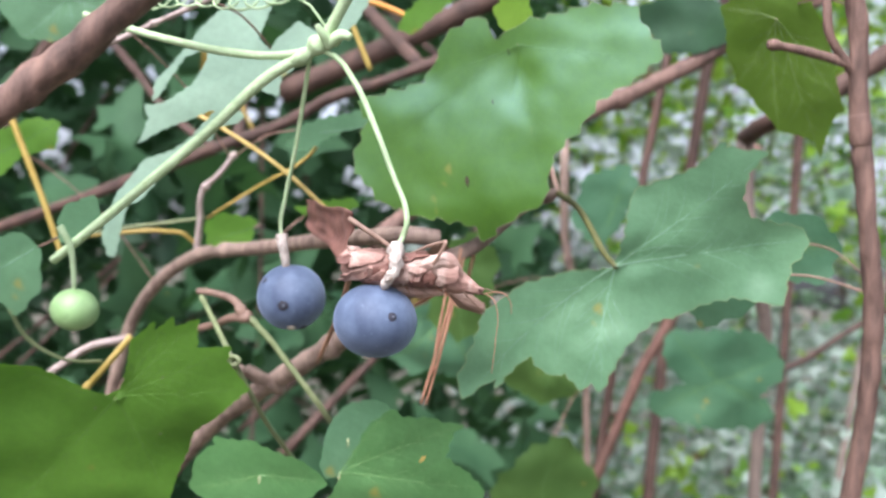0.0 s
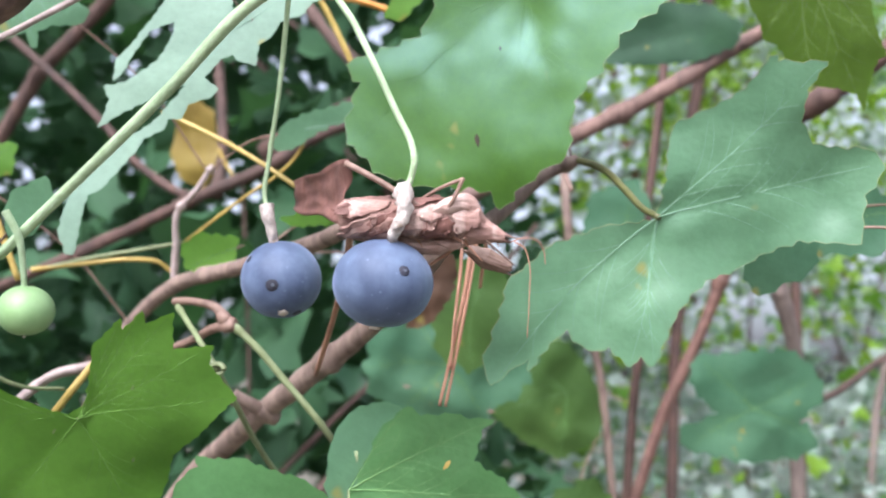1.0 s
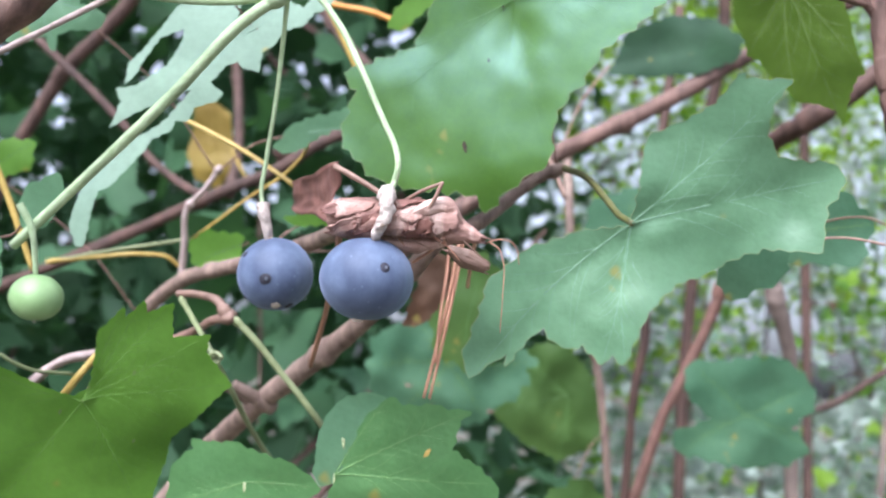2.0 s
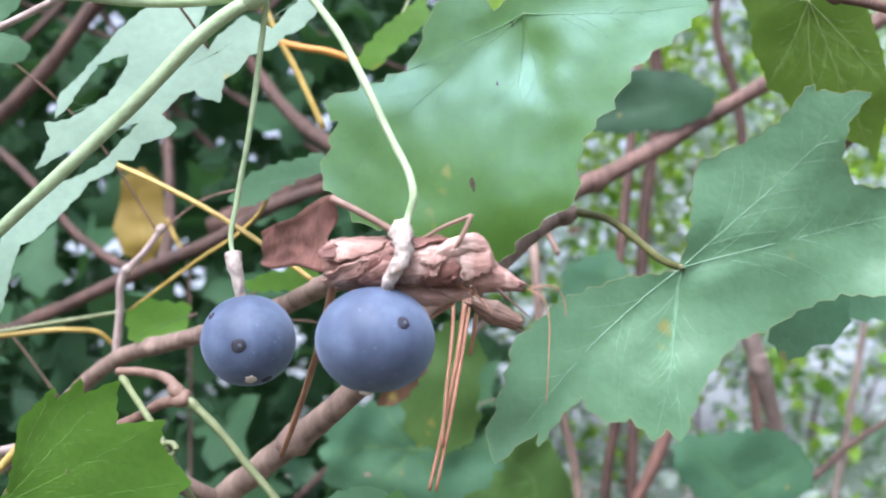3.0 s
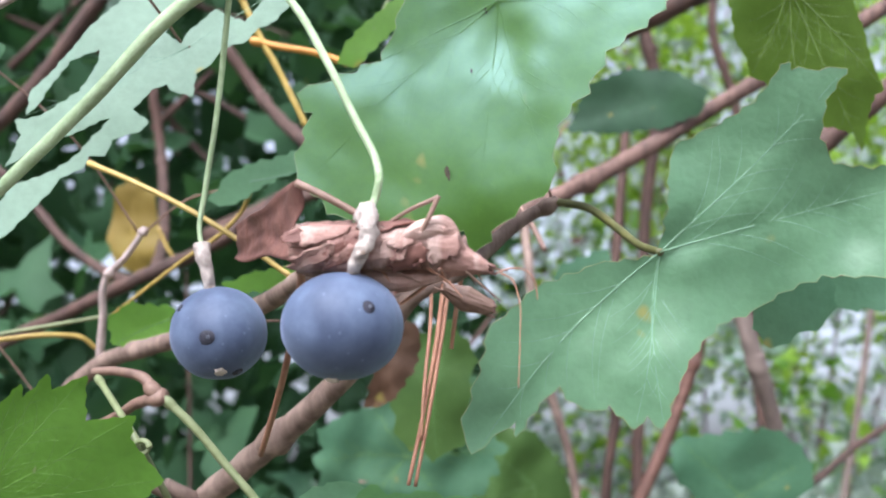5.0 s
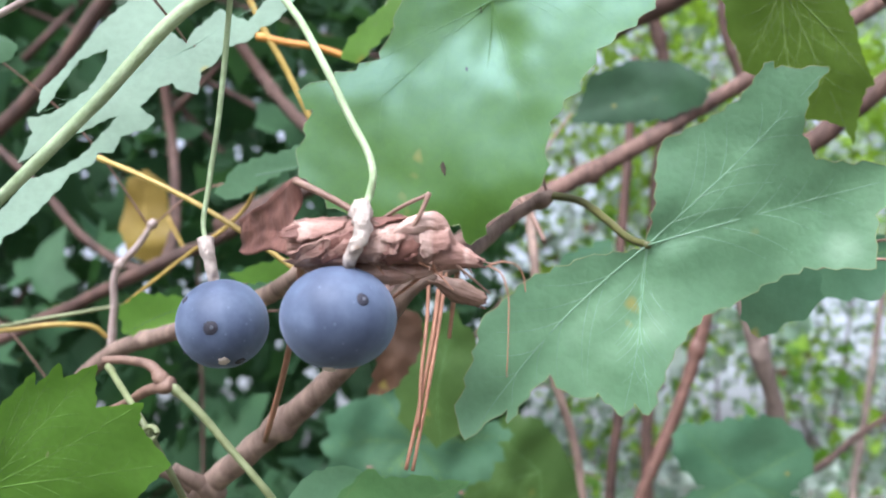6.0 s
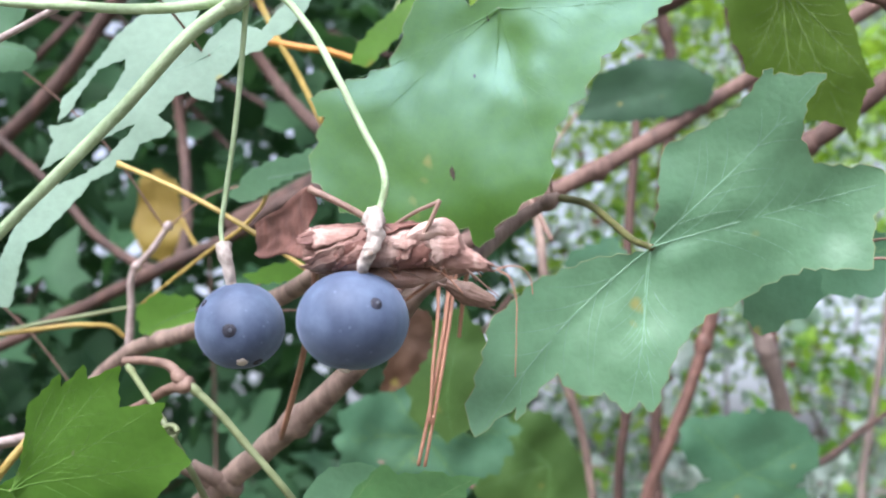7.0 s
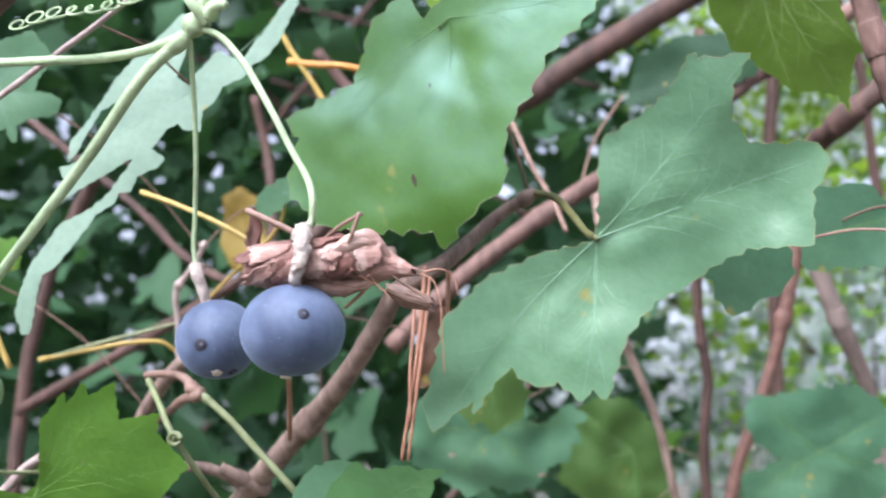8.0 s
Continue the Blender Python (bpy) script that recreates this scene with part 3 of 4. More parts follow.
stem("twig", "thin grey-purple twig across a pale leaf", "twig", ((-13.98, 19.19, 8.17), (-11.34, 18.72, 9.25), (-10.24, 18.5, 9.71), (-8.83, 18.24, 10.34), (-7.62, 18, 10.87), (-6.11, 17.72, 11.6), (-3.61, 17.4, 12.88)), 0.085, 0.07, TWIG, 0.2, ((0.5, 0.4),), 16)
stem("twig", "brown side twig of the vine", "twig", ((-6.68, 26.53, -0.59), (-7.28, 26.11, -0.14), (-8.09, 25.73, 0.15), (-9.87, 25.8, -0.14)), 0.2, 0.14, BARK, 0.3, (), 14)

# ---- thin stalks ----
for label, pts, r, mat in (
    ("yellow leaf stalk", ((-10.02, 25.57, 9.04), (-8.45, 25.34, 8.32), (-6.71, 24.96, 7.36), (-5.12, 24.2, 6.28), (-3.7, 23.44, 5.21)), 0.08, STALK_YELLOW),
    ("yellow-green leaf stalk", ((-5.5, 26.75, 8.8), (-6.02, 27.83, 8.24), (-6.71, 28.37, 7.72), (-8.1, 29.17, 7.02), (-10.77, 30.59, 5.46)), 0.065, STALK_YELLOW),
    ("thin green leaf stalk", ((-15.59, 28.85, 4.15), (-13.99, 29.74, 4.73), (-12.41, 30.16, 5.11), (-10.77, 30.58, 5.5)), 0.07, STALK_GREEN),
    ("thin tan leaf stalk", ((-15.59, 28.84, 4.19), (-13.99, 29.78, 4.57), (-12.41, 30.24, 4.79), (-11.61, 30.56, 4.73), (-11.28, 30.84, 4.44)), 0.09, STALK_YELLOW),
    ("orange leaf stalk", ((-6.95, 29.83, 16.76), (-6.32, 30.16, 15.43), (-5.57, 30.5, 14.1), (-4.59, 30.98, 12.15)), 0.12, STALK_YELLOW),
    ("orange leaf stalk", ((-6.46, 30.24, 15.13), (-5.57, 30.29, 14.93), (-4.4, 30.33, 14.74), (-3.12, 30.44, 14.33)), 0.13, STALK_ORANGE),
    ("yellow leaf stalk", ((-14.99, 48.22, 13.28), (-14.39, 48.51, 12.12), (-13.86, 48.72, 11.26)), 0.1, STALK_YELLOW),
    ("green leaf stalk", ((-6.45, 22.58, 2.04), (-5.82, 22.61, 1.48), (-5.07, 22.72, 0.64), (-3.98, 22.82, -0.57), (-3.42, 25.3, -2.25)), 0.105, STALK_GREEN),
    ("green leaf stalk", ((-8.22, 22.85, 2.61), (-7.28, 21.72, 1.76), (-6.42, 20.8, 0.89), (-6.05, 21.2, 0.12), (-5.81, 22.37, -0.87), (-4.77, 26.16, -3.65)), 0.085, STALK_GREEN),
    ("yellow leaf stalk", ((-15.98, 23.58, 8.78), (-15.33, 23.99, 7.14), (-14.66, 24.4, 5.46), (-13.98, 24.9, 3.46)), 0.11, STALK_YELLOW),
    ("yellow leaf stalk", ((-11.82, 22.87, -0.8), (-11.14, 22.67, 0.03), (-10.45, 22.92, 1.1)), 0.12, STALK_YELLOW),
    ("thin green leaf stalk", ((-13.23, 20.15, 1.86), (-12.9, 20.9, 0.9), (-12.07, 21.57, 0.31), (-11.23, 22.62, 0.21)), 0.06, STALK_GREEN),
    ("brown leaf stalk", ((1.52, 33.84, 13.09), (2.38, 32.41, 10.57), (3.19, 30.85, 8.55), (3.5, 30.08, 7.51)), 0.1, STALK_BROWN),
):
    stem("leaf_stalk", label + " in the vine", "stalk", pts, r, r * 0.9, mat, 0.1, ((0.02, 0.3),), len(pts), "leaf stalks", 8)


def curl():
    c = Vector((-6.32, 20.61, 0.84))
    pts = [c + Vector((math.cos(w) * (0.2 - 0.012 * w), 0.03 * w - 0.1, math.sin(w) * (0.17 - 0.01 * w))) for w in (k * 0.45 for k in range(22))]
    t = tagged(part("tendril", tube(pts, 0.07, 0.04, pts[0], 0.2, 8, 2), STALK_GREEN, None), "small green tendril curled round a leaf stalk", "tendril")
    t.location = place(pts[0])


curl()


# ---- the dead leaf rolled up behind the larger grape ----
def dead_leaf():
    base = (-0.81, 15.79, 4.05)
    root = thing("dead_leaf", base, "dry brown leaf rolled up and caught on the vine", "leaf")
    o = Vector(base)

    def roll(line, radii, turns, mat, name, seed, label=""):
        pts = smooth_path(line, 18)
        n = len(pts)
        bm = bmesh.new()
        before = None
        for i, q in enumerate(pts):
            s = i / (n - 1)
            f = s * (len(radii) - 1)
            k = min(int(f), len(radii) - 2)
            r = radii[k] + (radii[k + 1] - radii[k]) * (f - k)
            tan = (pts[min(i + 1, n - 1)] - pts[max(i - 1, 0)]).normalized()
            a = tan.cross(Vector((0, -1, 0.2))).normalized()
            b = tan.cross(a)
            ring = []
            m = 72
            for j in range(m + 1):
                u = j / m
                w = u * turns * 2 * math.pi + 0.7 + 0.4 * s
                rr = r * (1 - 0.16 * u) * (1 + 0.14 * noise.noise(Vector((q.x * 1.5 + seed, math.cos(w) * 1.6, math.sin(w) * 1.6)))
                                          + 0.16 * abs(noise.noise(Vector((q.x * 0.8 + seed, math.cos(w) * 4.5, math.sin(w) * 4.5))))
                                          + 0.09 * noise.noise(Vector((q.x * 6.0, math.cos(w) * 3 + seed, math.sin(w) * 3)))
                                          - 0.1 * max(0.0, math.sin(q.x * 5.2 + seed + math.sin(w))) ** 6)
                slip = tan * (0.22 * noise.noise(Vector((w * 1.4, seed, 1))) if i in (0, n - 1) else 0)
                ring.append(bm.verts.new((q + slip + a * math.cos(w) * rr + b * math.sin(w) * rr - o) / 100))
            if before:
                for j in range(m):
                    bm.faces.new((before[j], before[j + 1], ring[j + 1], ring[j]))
            before = ring
        ob = part(name, bm, mat, root, label)
        t = ob.modifiers.new("thick", 'SOLIDIFY')
        t.thickness = 0.0003

    roll(((-2.37, 15.99, 4.08), (-1.78, 15.79, 4.07), (-1, 15.69, 4.04), (-0.14, 15.79, 4.05), (0.45, 15.84, 3.84), (1, 15.78, 3.67)), (0.42, 0.41, 0.38, 0.4, 0.3, 0.1), 1.6, DRY_LEAF, "roll", 3)
    roll(((-2.28, 16.37, 3.78), (-1.42, 16.2, 3.66), (-0.43, 16.12, 3.56), (0.45, 15.98, 3.69)), (0.1, 0.2, 0.2, 0.08), 1.3, DRY_LEAF, "roll", 9)
    roll(((0.16, 16.93, 3.6), (0.58, 16.98, 3.4), (1.09, 17.03, 3.2)), (0.1, 0.24, 0.16), 1.3, STALK_BROWN, "roll", 15, "brown curled tip")
    roll(((-0.61, 15.48, 4.06), (-0.23, 15.43, 4.25), (0.15, 15.51, 4.35), (0.52, 15.72, 3.93)), (0.08, 0.2, 0.22, 0.1), 1.2, DRY_LEAF, "roll", 21)
    # loose flakes of the outer layers, lifted at their torn edges
    rnd = random.Random(12)
    for k in range(13):
        at = -2.1 + 2.2 * (k % 7) / 6 + rnd.uniform(-0.2, 0.2)
        turn = (0.3, -0.6)[k // 7] + rnd.uniform(-0.5, 0.5)
        half, span = rnd.uniform(0.22, 0.55), rnd.uniform(0.25, 0.8)
        r = rnd.uniform(0.41, 0.46) * (1.0 if at < 0 else 1.0 - 0.35 * at)
        lift = rnd.uniform(0.0, 0.07)
        bm = bmesh.new()
        grid = []
        for i in range(9):
            u = i / 4 - 1
            row = []
            for j in range(9):
                v = j / 4 - 1
                torn = (1 + 0.6 * noise.noise(Vector((u * 1.9 + k * 3.1, v * 1.9, k)))) * (1 - 0.25 * u * u * v * v)
                w = turn + v * span * torn + 0.3 * u
                rr = r + lift * (abs(u) ** 3 + abs(v) ** 3) * 0.5 + 0.035 * noise.noise(Vector((u * 3, v * 3, k * 2.7)))
                q = Vector((at + u * half * torn, 15.78 - rr * math.cos(w), 4.06 + rr * math.sin(w) - 0.12 * max(0.0, at)))
                row.append(bm.verts.new((q - o) / 100))
            grid.append(row)
        for i in range(8):
            for j in range(8):
                bm.faces.new((grid[i][j], grid[i + 1][j], grid[i + 1][j + 1], grid[i][j + 1]))
        ob = part("flake", bm, DRY_LEAF if k % 4 else DRY_LEAF_DARK, root)
        ob.modifiers.new("thick", 'SOLIDIFY').thickness = 0.00025
    for k in range(14):
        a = Vector((rnd.uniform(-1.2, 0.7), 15.6 + rnd.uniform(-0.1, 0.5), 3.72 + rnd.uniform(-0.12, 0.1)))
        d = Vector((rnd.uniform(-0.2, 0.9), rnd.uniform(-0.1, 0.3), rnd.uniform(-0.5, 0.02)))
        part("fibre", tube((a, a + d * 0.5 + Vector((0, 0, rnd.uniform(-0.05, 0.12))), a + d), 0.028, 0.012, base, 0.2, 6, 5), NEEDLE if k % 3 == 0 else STALK_BROWN, root)
    # a dark flap that folds away behind the roll's end
    bm = bmesh.new()
    a, b, c, d = [(Vector(p) - o) / 100 for p in ((-2.4, 15.97, 5.37), (-4.7, 21.2, 5.91), (-2.52, 16.31, 4.04), (-4.7, 21.38, 5.18))]
    rows = []
    for i in range(15):
        u = i / 14
        row = []
        for j in range(15):
            v = j / 14
            p = (a * (1 - v) + c * v) * (1 - u) + (b * (1 - v) + d * v) * u
            p = p + Vector((0.0, 0.003 * math.sin(v * 3.1), 0.0005 * math.sin(u * 9 + v * 4))) + Vector((1, 0, 0)) * 0.0009 * noise.noise(Vector((u * 4, v * 4, 2)))
            if u == 0:
                p += Vector((0.0008 * math.sin(v * 8), 0, 0))
            row.append(bm.verts.new(p))
        rows.append(row)
    for i in range(14):
        for j in range(14):
            bm.faces.new((rows[i][j], rows[i + 1][j], rows[i + 1][j + 1], rows[i][j + 1]))
    fl = part("flap", bm, DRY_LEAF_DARK, root, "dark purple-brown folded flap")
    fl.modifiers.new("thick", 'SOLIDIFY').thickness = 0.0004
    part("rib", tube(((-2.38, 15.61, 5.19), (-1.87, 15.47, 4.91), (-1.38, 15.44, 4.63), (-0.8, 15.43, 4.25)), 0.07, 0.06, base), STALK_BROWN, root)
    part("rib", tube(((0.11, 15.09, 4.79), (-0.08, 15.19, 4.38), (-0.4, 15.5, 3.97)), 0.045, 0.04, base), STALK_BROWN, root)
    part("rib", tube(((0.11, 15.29, 4.82), (-0.33, 15.43, 4.67), (-0.76, 15.59, 4.45)), 0.04, 0.035, base), STALK_BROWN, root)


dead_leaf()

# ---- fallen pine needles caught on the vine ----
for pts, r in (
    (((-0.1, 21.1, 4.78), (-0.12, 21, 3.6), (-0.25, 20.9, 2.2), (-0.32, 21, 1.0)), 0.05),
    (((0.22, 21, 4.85), (0.02, 21, 3.2), (-0.25, 21, 1.7), (-0.6, 21.1, 0.05)), 0.06),
    (((0.34, 21.1, 4.8), (0.12, 21.05, 3.2), (-0.12, 21, 1.75), (-0.45, 21.15, 0.03)), 0.055),
    (((0.6, 22.4, 4.95), (0.47, 22.7, 4.1), (0.36, 23, 3.3)), 0.07),
    (((-2.32, 16.27, 4.17), (-2.66, 18.16, 3.63), (-3.28, 20.51, 2.49), (-4.3, 23.51, 0.77)), 0.095),
    (((1.17, 15.8, 3.61), (1.36, 15.77, 3.49), (1.47, 15.79, 3.21), (1.49, 15.87, 2.49), (1.46, 16.08, 1.65)), 0.015),
    (((1.1, 15.8, 3.61), (1.39, 15.78, 3.69), (1.65, 15.84, 3.64), (1.78, 15.94, 3.46), (1.82, 16.01, 3.18)), 0.015),
    (((0.16, 16.18, 3.74), (-0.24, 16.36, 3.42), (-0.62, 16.52, 3.18)), 0.045),
    (((0.06, 16.4, 3.67), (-0.34, 16.54, 3.53), (-0.7, 16.66, 3.44)), 0.035),
):
    stem("pine_needle", "dry orange pine needle caught on the vine", "pine needle", pts, r, r * 0.75, NEEDLE, 0.1, (), int(r * 900), "pine needles", 6)

# ---- thin trunks and canes of the thicket ----
for label, pts, r0, r1, mat in (
    ("thin brown trunk", ((14.45, 46.15, 13.3), (15.02, 47.12, 9.42), (16.02, 48.02, 5.82), (17.22, 49.72, 3.12), (18.02, 52.18, -2.59)) + ((19, 52, -152),), 0.5, 0.36, BARK_GREY),
    ("reddish leaning cane", ((16.88, 53.2, 13.97), (15.64, 53.99, 10.8), (14.59, 54.94, 6.99), (13.28, 55.89, 3.18), (11.32, 57, -1.26)) + ((9, 60, -152),), 0.42, 0.36, CANE_RED),
    ("thin brown cane", ((11.59, 53.6, 24.78), (10.46, 54.01, 14.87), (9.85, 54.94, 6.99), (10.08, 55.73, 3.82), (9.68, 56.37, 1.28), (9.42, 57.39, -2.85)) + ((10, 58, -152),), 0.3, 0.3, BARK_DARK),
    ("thin brown cane", ((4.52, 50, 14.41), (4.79, 49.08, 9.82), (5.23, 49.95, 6.35), (5.98, 50.52, 4.05), (6.72, 51.1, 1.74), (7.32, 52.03, -2.01)) + ((8, 55, -152),), 0.28, 0.22, BARK),
    ("thin dark branch", ((17.84, 51.67, -0.57), (23.77, 61.75, 0.35), (30.64, 71.44, 2.84), (39.78, 80.95, 6.01)), 0.25, 0.25, BARK_DARK),
    ("slender grey sapling", ((75, 125, -152),) + ((54.59, 134.72, -2.99), (56.52, 131.73, 9.02), (58.07, 129.11, 19.52), (60, 125.37, 34.53)), 0.6, 0.45, BARK_GREY),
    ("slender grey sapling", ((27.55, 107.09, 66.5), (25.41, 109.51, 56.8), (26.84, 111.24, 49.88), (25.41, 115.73, 31.87)) + ((25, 118, -152),), 0.9, 0.8, BARK_DARK),
    ("slender brown sapling", ((32.45, 98.17, 60.96), (31.27, 100.7, 50.8), (33.76, 102.6, 43.18), (35.07, 106.4, 27.94)) + ((36, 108, -152),), 0.5, 0.6, BARK_DARK),
    ("thin brown cane", ((-21.4, 64.99, 28.69), (-20.78, 66.1, 24.25), (-19.1, 62.5, 18.01), (-15.29, 49.33, 10.91)), 0.35, 0.4, BARK_DARK),
    ("brown branch", ((-40, 62, -152), (-38, 60, -20)) + ((-30.12, 56.74, 20.44), (-25.84, 55.71, 24.59), (-22.63, 54.67, 28.75), (-20.13, 53.89, 31.86)), 0.5, 0.5, BARK_DARK),
    ("brown branch", ((-15.99, 64.28, 31.52), (-13.91, 64.99, 28.69), (-9.74, 58.28, 22.55), (-4.31, 47.8, 16.2)), 0.45, 0.45, BARK_DARK),
    ("thin brown branch", ((-38.68, 54.76, 28.4), (-29.11, 52.56, 20.69), (-23.25, 51.77, 15.59), (-20.93, 51.34, 13.16), (-18.37, 50.75, 11.41), (-16.42, 49.2, 10.57)), 0.26, 0.26, BARK_DARK),
    ("thin brown branch", ((14.45, 46.19, 13.16), (14.68, 42.02, 13.34), (15.64, 39.84, 13.82), (16.89, 39.63, 14.67), (18.89, 39.24, 16.24), (21.38, 38.75, 18.18)), 0.5, 0.5, BARK_DARK),
):
    stem("cane", label + " in the thicket", "cane", pts, r0, r1, mat, 0.25, ((0.4, 0.2),), int(r0 * 70), "canes of the thicket", 9, 6)


# ---- the large leaves ----
grape_leaf("large glossy green vine leaf hanging behind the grapes", base=(0.2, 19.74, 8.17), axis=(0.178, -0.028, -0.984), normal=(-0.255, -0.966, 0.02), hub=(-17.0, -23.3), lobes=(0, 5, 8, 18, 23,),
     outline=((0, 32), (4, 27), (15, 26), (40, 29), (61, 34), (77, 36), (86, 37), (106, 32), (113, 37), (122, 29), (145, 21), (163, 25), (173, 30), (191, 34), (203, 28), (213, 35), (231, 49), (240, 58), (257, 59), (261, 49), (265, 38), (275, 33), (293, 26), (319, 30), (334, 28), (351, 29)),
           material=LEAF_GLOSSY, veins=LEAF_GLOSSY, margin=MARGIN, wave=0.16, bend=-1.9, pit=(-17.5, -12, 7, 0.17), crown=0.7, seed=3, teeth=0.17, pucker=0.03, groove=0.05, vein_r=0.017, marks=((2, 14, 1.7), (-8, -8, 0.7), (-14, -22, 0.9)))
grape_leaf("small lime green leaf over the glossy one", base=(1.13, 21.08, 12.19), axis=(0.135, 0.24, -0.961), normal=(0, -0.97, -0.242),
     outline=((0, 8), (39, 6), (98, 6), (163, 6), (226, 7), (292, 7), (331, 8)),
           material=LEAF_LIME, veins=VEIN_OLIVE, wave=0.2, seed=41, teeth=0.06, side_veins=False,
           stalk=((1.5, 22.61, 16.8), (1.24, 21.85, 14.03), (1.11, 21.17, 12.24)), stalk_r=(0.06, 0.05), stalk_mat=STALK_GREEN)
grape_leaf("large pale green vine leaf with sharp lobes", base=(4.72, 18.55, 4.52), axis=(-0.696, 0.174, -0.697), normal=(-0.03, -0.976, -0.215), hub=(1.8, 0.1), cup=3.5, lobes=(0, 16, 23, 34, 36,),
     outline=((2, 55), (8, 53), (16, 44), (25, 39), (34, 27), (42, 14), (60, 2), (131, 6), (137, 18), (140, 23), (148, 25), (157, 29), (164, 35), (165, 42), (166, 44), (168, 43), (178, 49), (179, 46), (180, 42), (187, 37), (196, 37), (202, 43), (204, 47), (209, 49), (213, 47), (217, 44), (223, 43), (231, 43), (232, 37), (233, 30), (245, 23), (260, 20), (280, 17), (306, 21), (319, 34), (325, 32), (328, 35), (339, 32), (342, 34), (350, 35), (357, 34), (358, 39), (357, 47), (0, 45)),
           material=LEAF_PALE, margin=MARGIN, wave=0.3, pucker=0.05, groove=0.09, seed=5, teeth=0.1, vein_r=0.018,
           stalk=((3.03, 22.6, 6.92), (3.61, 21.48, 6.44), (4.07, 20.25, 5.6), (4.35, 19.37, 4.99), (4.59, 18.53, 4.63)), stalk_r=(0.11, 0.08), stalk_mat=STALK_OLIVE)
grape_leaf("bright green vine leaf with toothed edge", base=(-9.68, 19.82, -1.58), axis=(0.392, -0.377, 0.839), normal=(0.202, -0.855, -0.478), hub=(-1.6, 13.1), lobes=(0, 2, 5, 9, 12, 16, 18, 21,),
     outline=((0, 42), (2, 39), (5, 46), (8, 43), (10, 45), (13, 49), (15, 46), (20, 41), (24, 44), (28, 48), (32, 44), (40, 44), (46, 45), (57, 31), (66, 25), (84, 24), (127, 31), (170, 53), (204, 59), (242, 50), (278, 45), (292, 37), (302, 30), (315, 20), (343, 14), (356, 17), (353, 33)),
           material=LEAF_BRIGHT, veins=VEIN_BRIGHT, vein_r=0.015, marks=((8, 26, 0.9), (-6, 8, 1.0), (14, 6, 0.8)), mark_mat=VEIN_OLIVE, wave=0.25, seed=8, teeth=0.05)
grape_leaf("silvery green leaf with ragged bitten edge", base=(-7.78, 20.75, 9.3), axis=(-0.918, -0.033, -0.395), normal=(-0.049, -0.979, 0.196), hub=(2.4, -21.0),
     outline=((163, 67), (169, 56), (175, 48), (179, 41), (179, 38), (184, 34), (184, 28), (191, 25), (196, 21), (213, 21), (212, 16), (205, 14), (213, 11), (230, 10), (249, 10), (246, 15), (256, 16), (282, 15), (288, 19), (300, 19), (300, 22), (311, 26), (311, 29), (314, 36), (316, 43), (319, 46), (314, 61), (316, 62), (321, 58), (323, 53), (326, 45), (328, 32), (316, 24), (307, 18), (303, 15), (280, 9), (318, 14), (334, 22), (337, 30), (349, 23), (0, 23), (356, 17), (13, 7), (89, 8), (94, 11), (58, 13), (6, 17), (1, 20), (20, 19), (59, 15), (89, 18), (115, 27), (129, 39), (139, 39), (144, 27), (153, 19), (168, 20), (163, 23), (161, 32), (174, 36), (169, 41), (164, 55)),
           lobes=(0, 40), material=LEAF_SILVER, wave=0.2, seed=9, teeth=0.05, vein_r=0.012)
grape_leaf("olive green vine leaf hanging from above", base=(10.12, 23.69, 11.81), axis=(0.49, 0.312, -0.814), normal=(-0.252, -0.843, -0.475), hub=(-2.5, -15.2), lobes=(0, 5, 9, 13, 19,),
     outline=((0, 35), (0, 29), (4, 27), (9, 25), (17, 24), (24, 23), (31, 20), (51, 17), (72, 15), (84, 17), (102, 16), (122, 19), (143, 22), (153, 28), (186, 30), (219, 22), (251, 16), (289, 15), (316, 18), (331, 25), (337, 24), (348, 27)),
           material=LEAF_OLIVE, veins=VEIN_OLIVE, wave=0.3, seed=11, teeth=0.05, fold=-1.0, vein_r=0.022)
grape_leaf("dark green oval leaf", base=(6.32, 44.08, 17.5), axis=(0.975, -0.054, 0.217), normal=(0, -0.97, -0.242),
     outline=((0, 71), (9, 67), (17, 48), (28, 23), (103, 5), (308, 20), (332, 41), (347, 59)),
           material=LEAF_SHADE, veins=LEAF_SHADE, wave=0.3, seed=12, teeth=0.16, stalk=((6.32, 44.08, 17.5), (4.71, 42.69, 14.81), (3.82, 42.28, 12.32)), stalk_r=(0.06, 0.06), stalk_mat=STALK_BROWN)
grape_leaf("blue-green vine leaf among thin stems", base=(13.61, 44.5, -0.47), axis=(-0.856, -0.125, 0.501), normal=(0, -0.97, -0.242), hub=(0.0, 0.0),
     outline=((360, 37), (11, 39), (26, 32), (59, 30), (85, 34), (104, 35), (121, 36), (139, 35), (152, 27), (164, 24), (173, 36), (193, 35), (228, 28), (268, 29), (294, 39), (313, 38), (314, 26), (321, 17), (338, 26), (348, 32)),
           material=LEAF_BLUE, veins=VEIN_DARK, wave=0.3, seed=13, teeth=0.3, cup=-0.6)
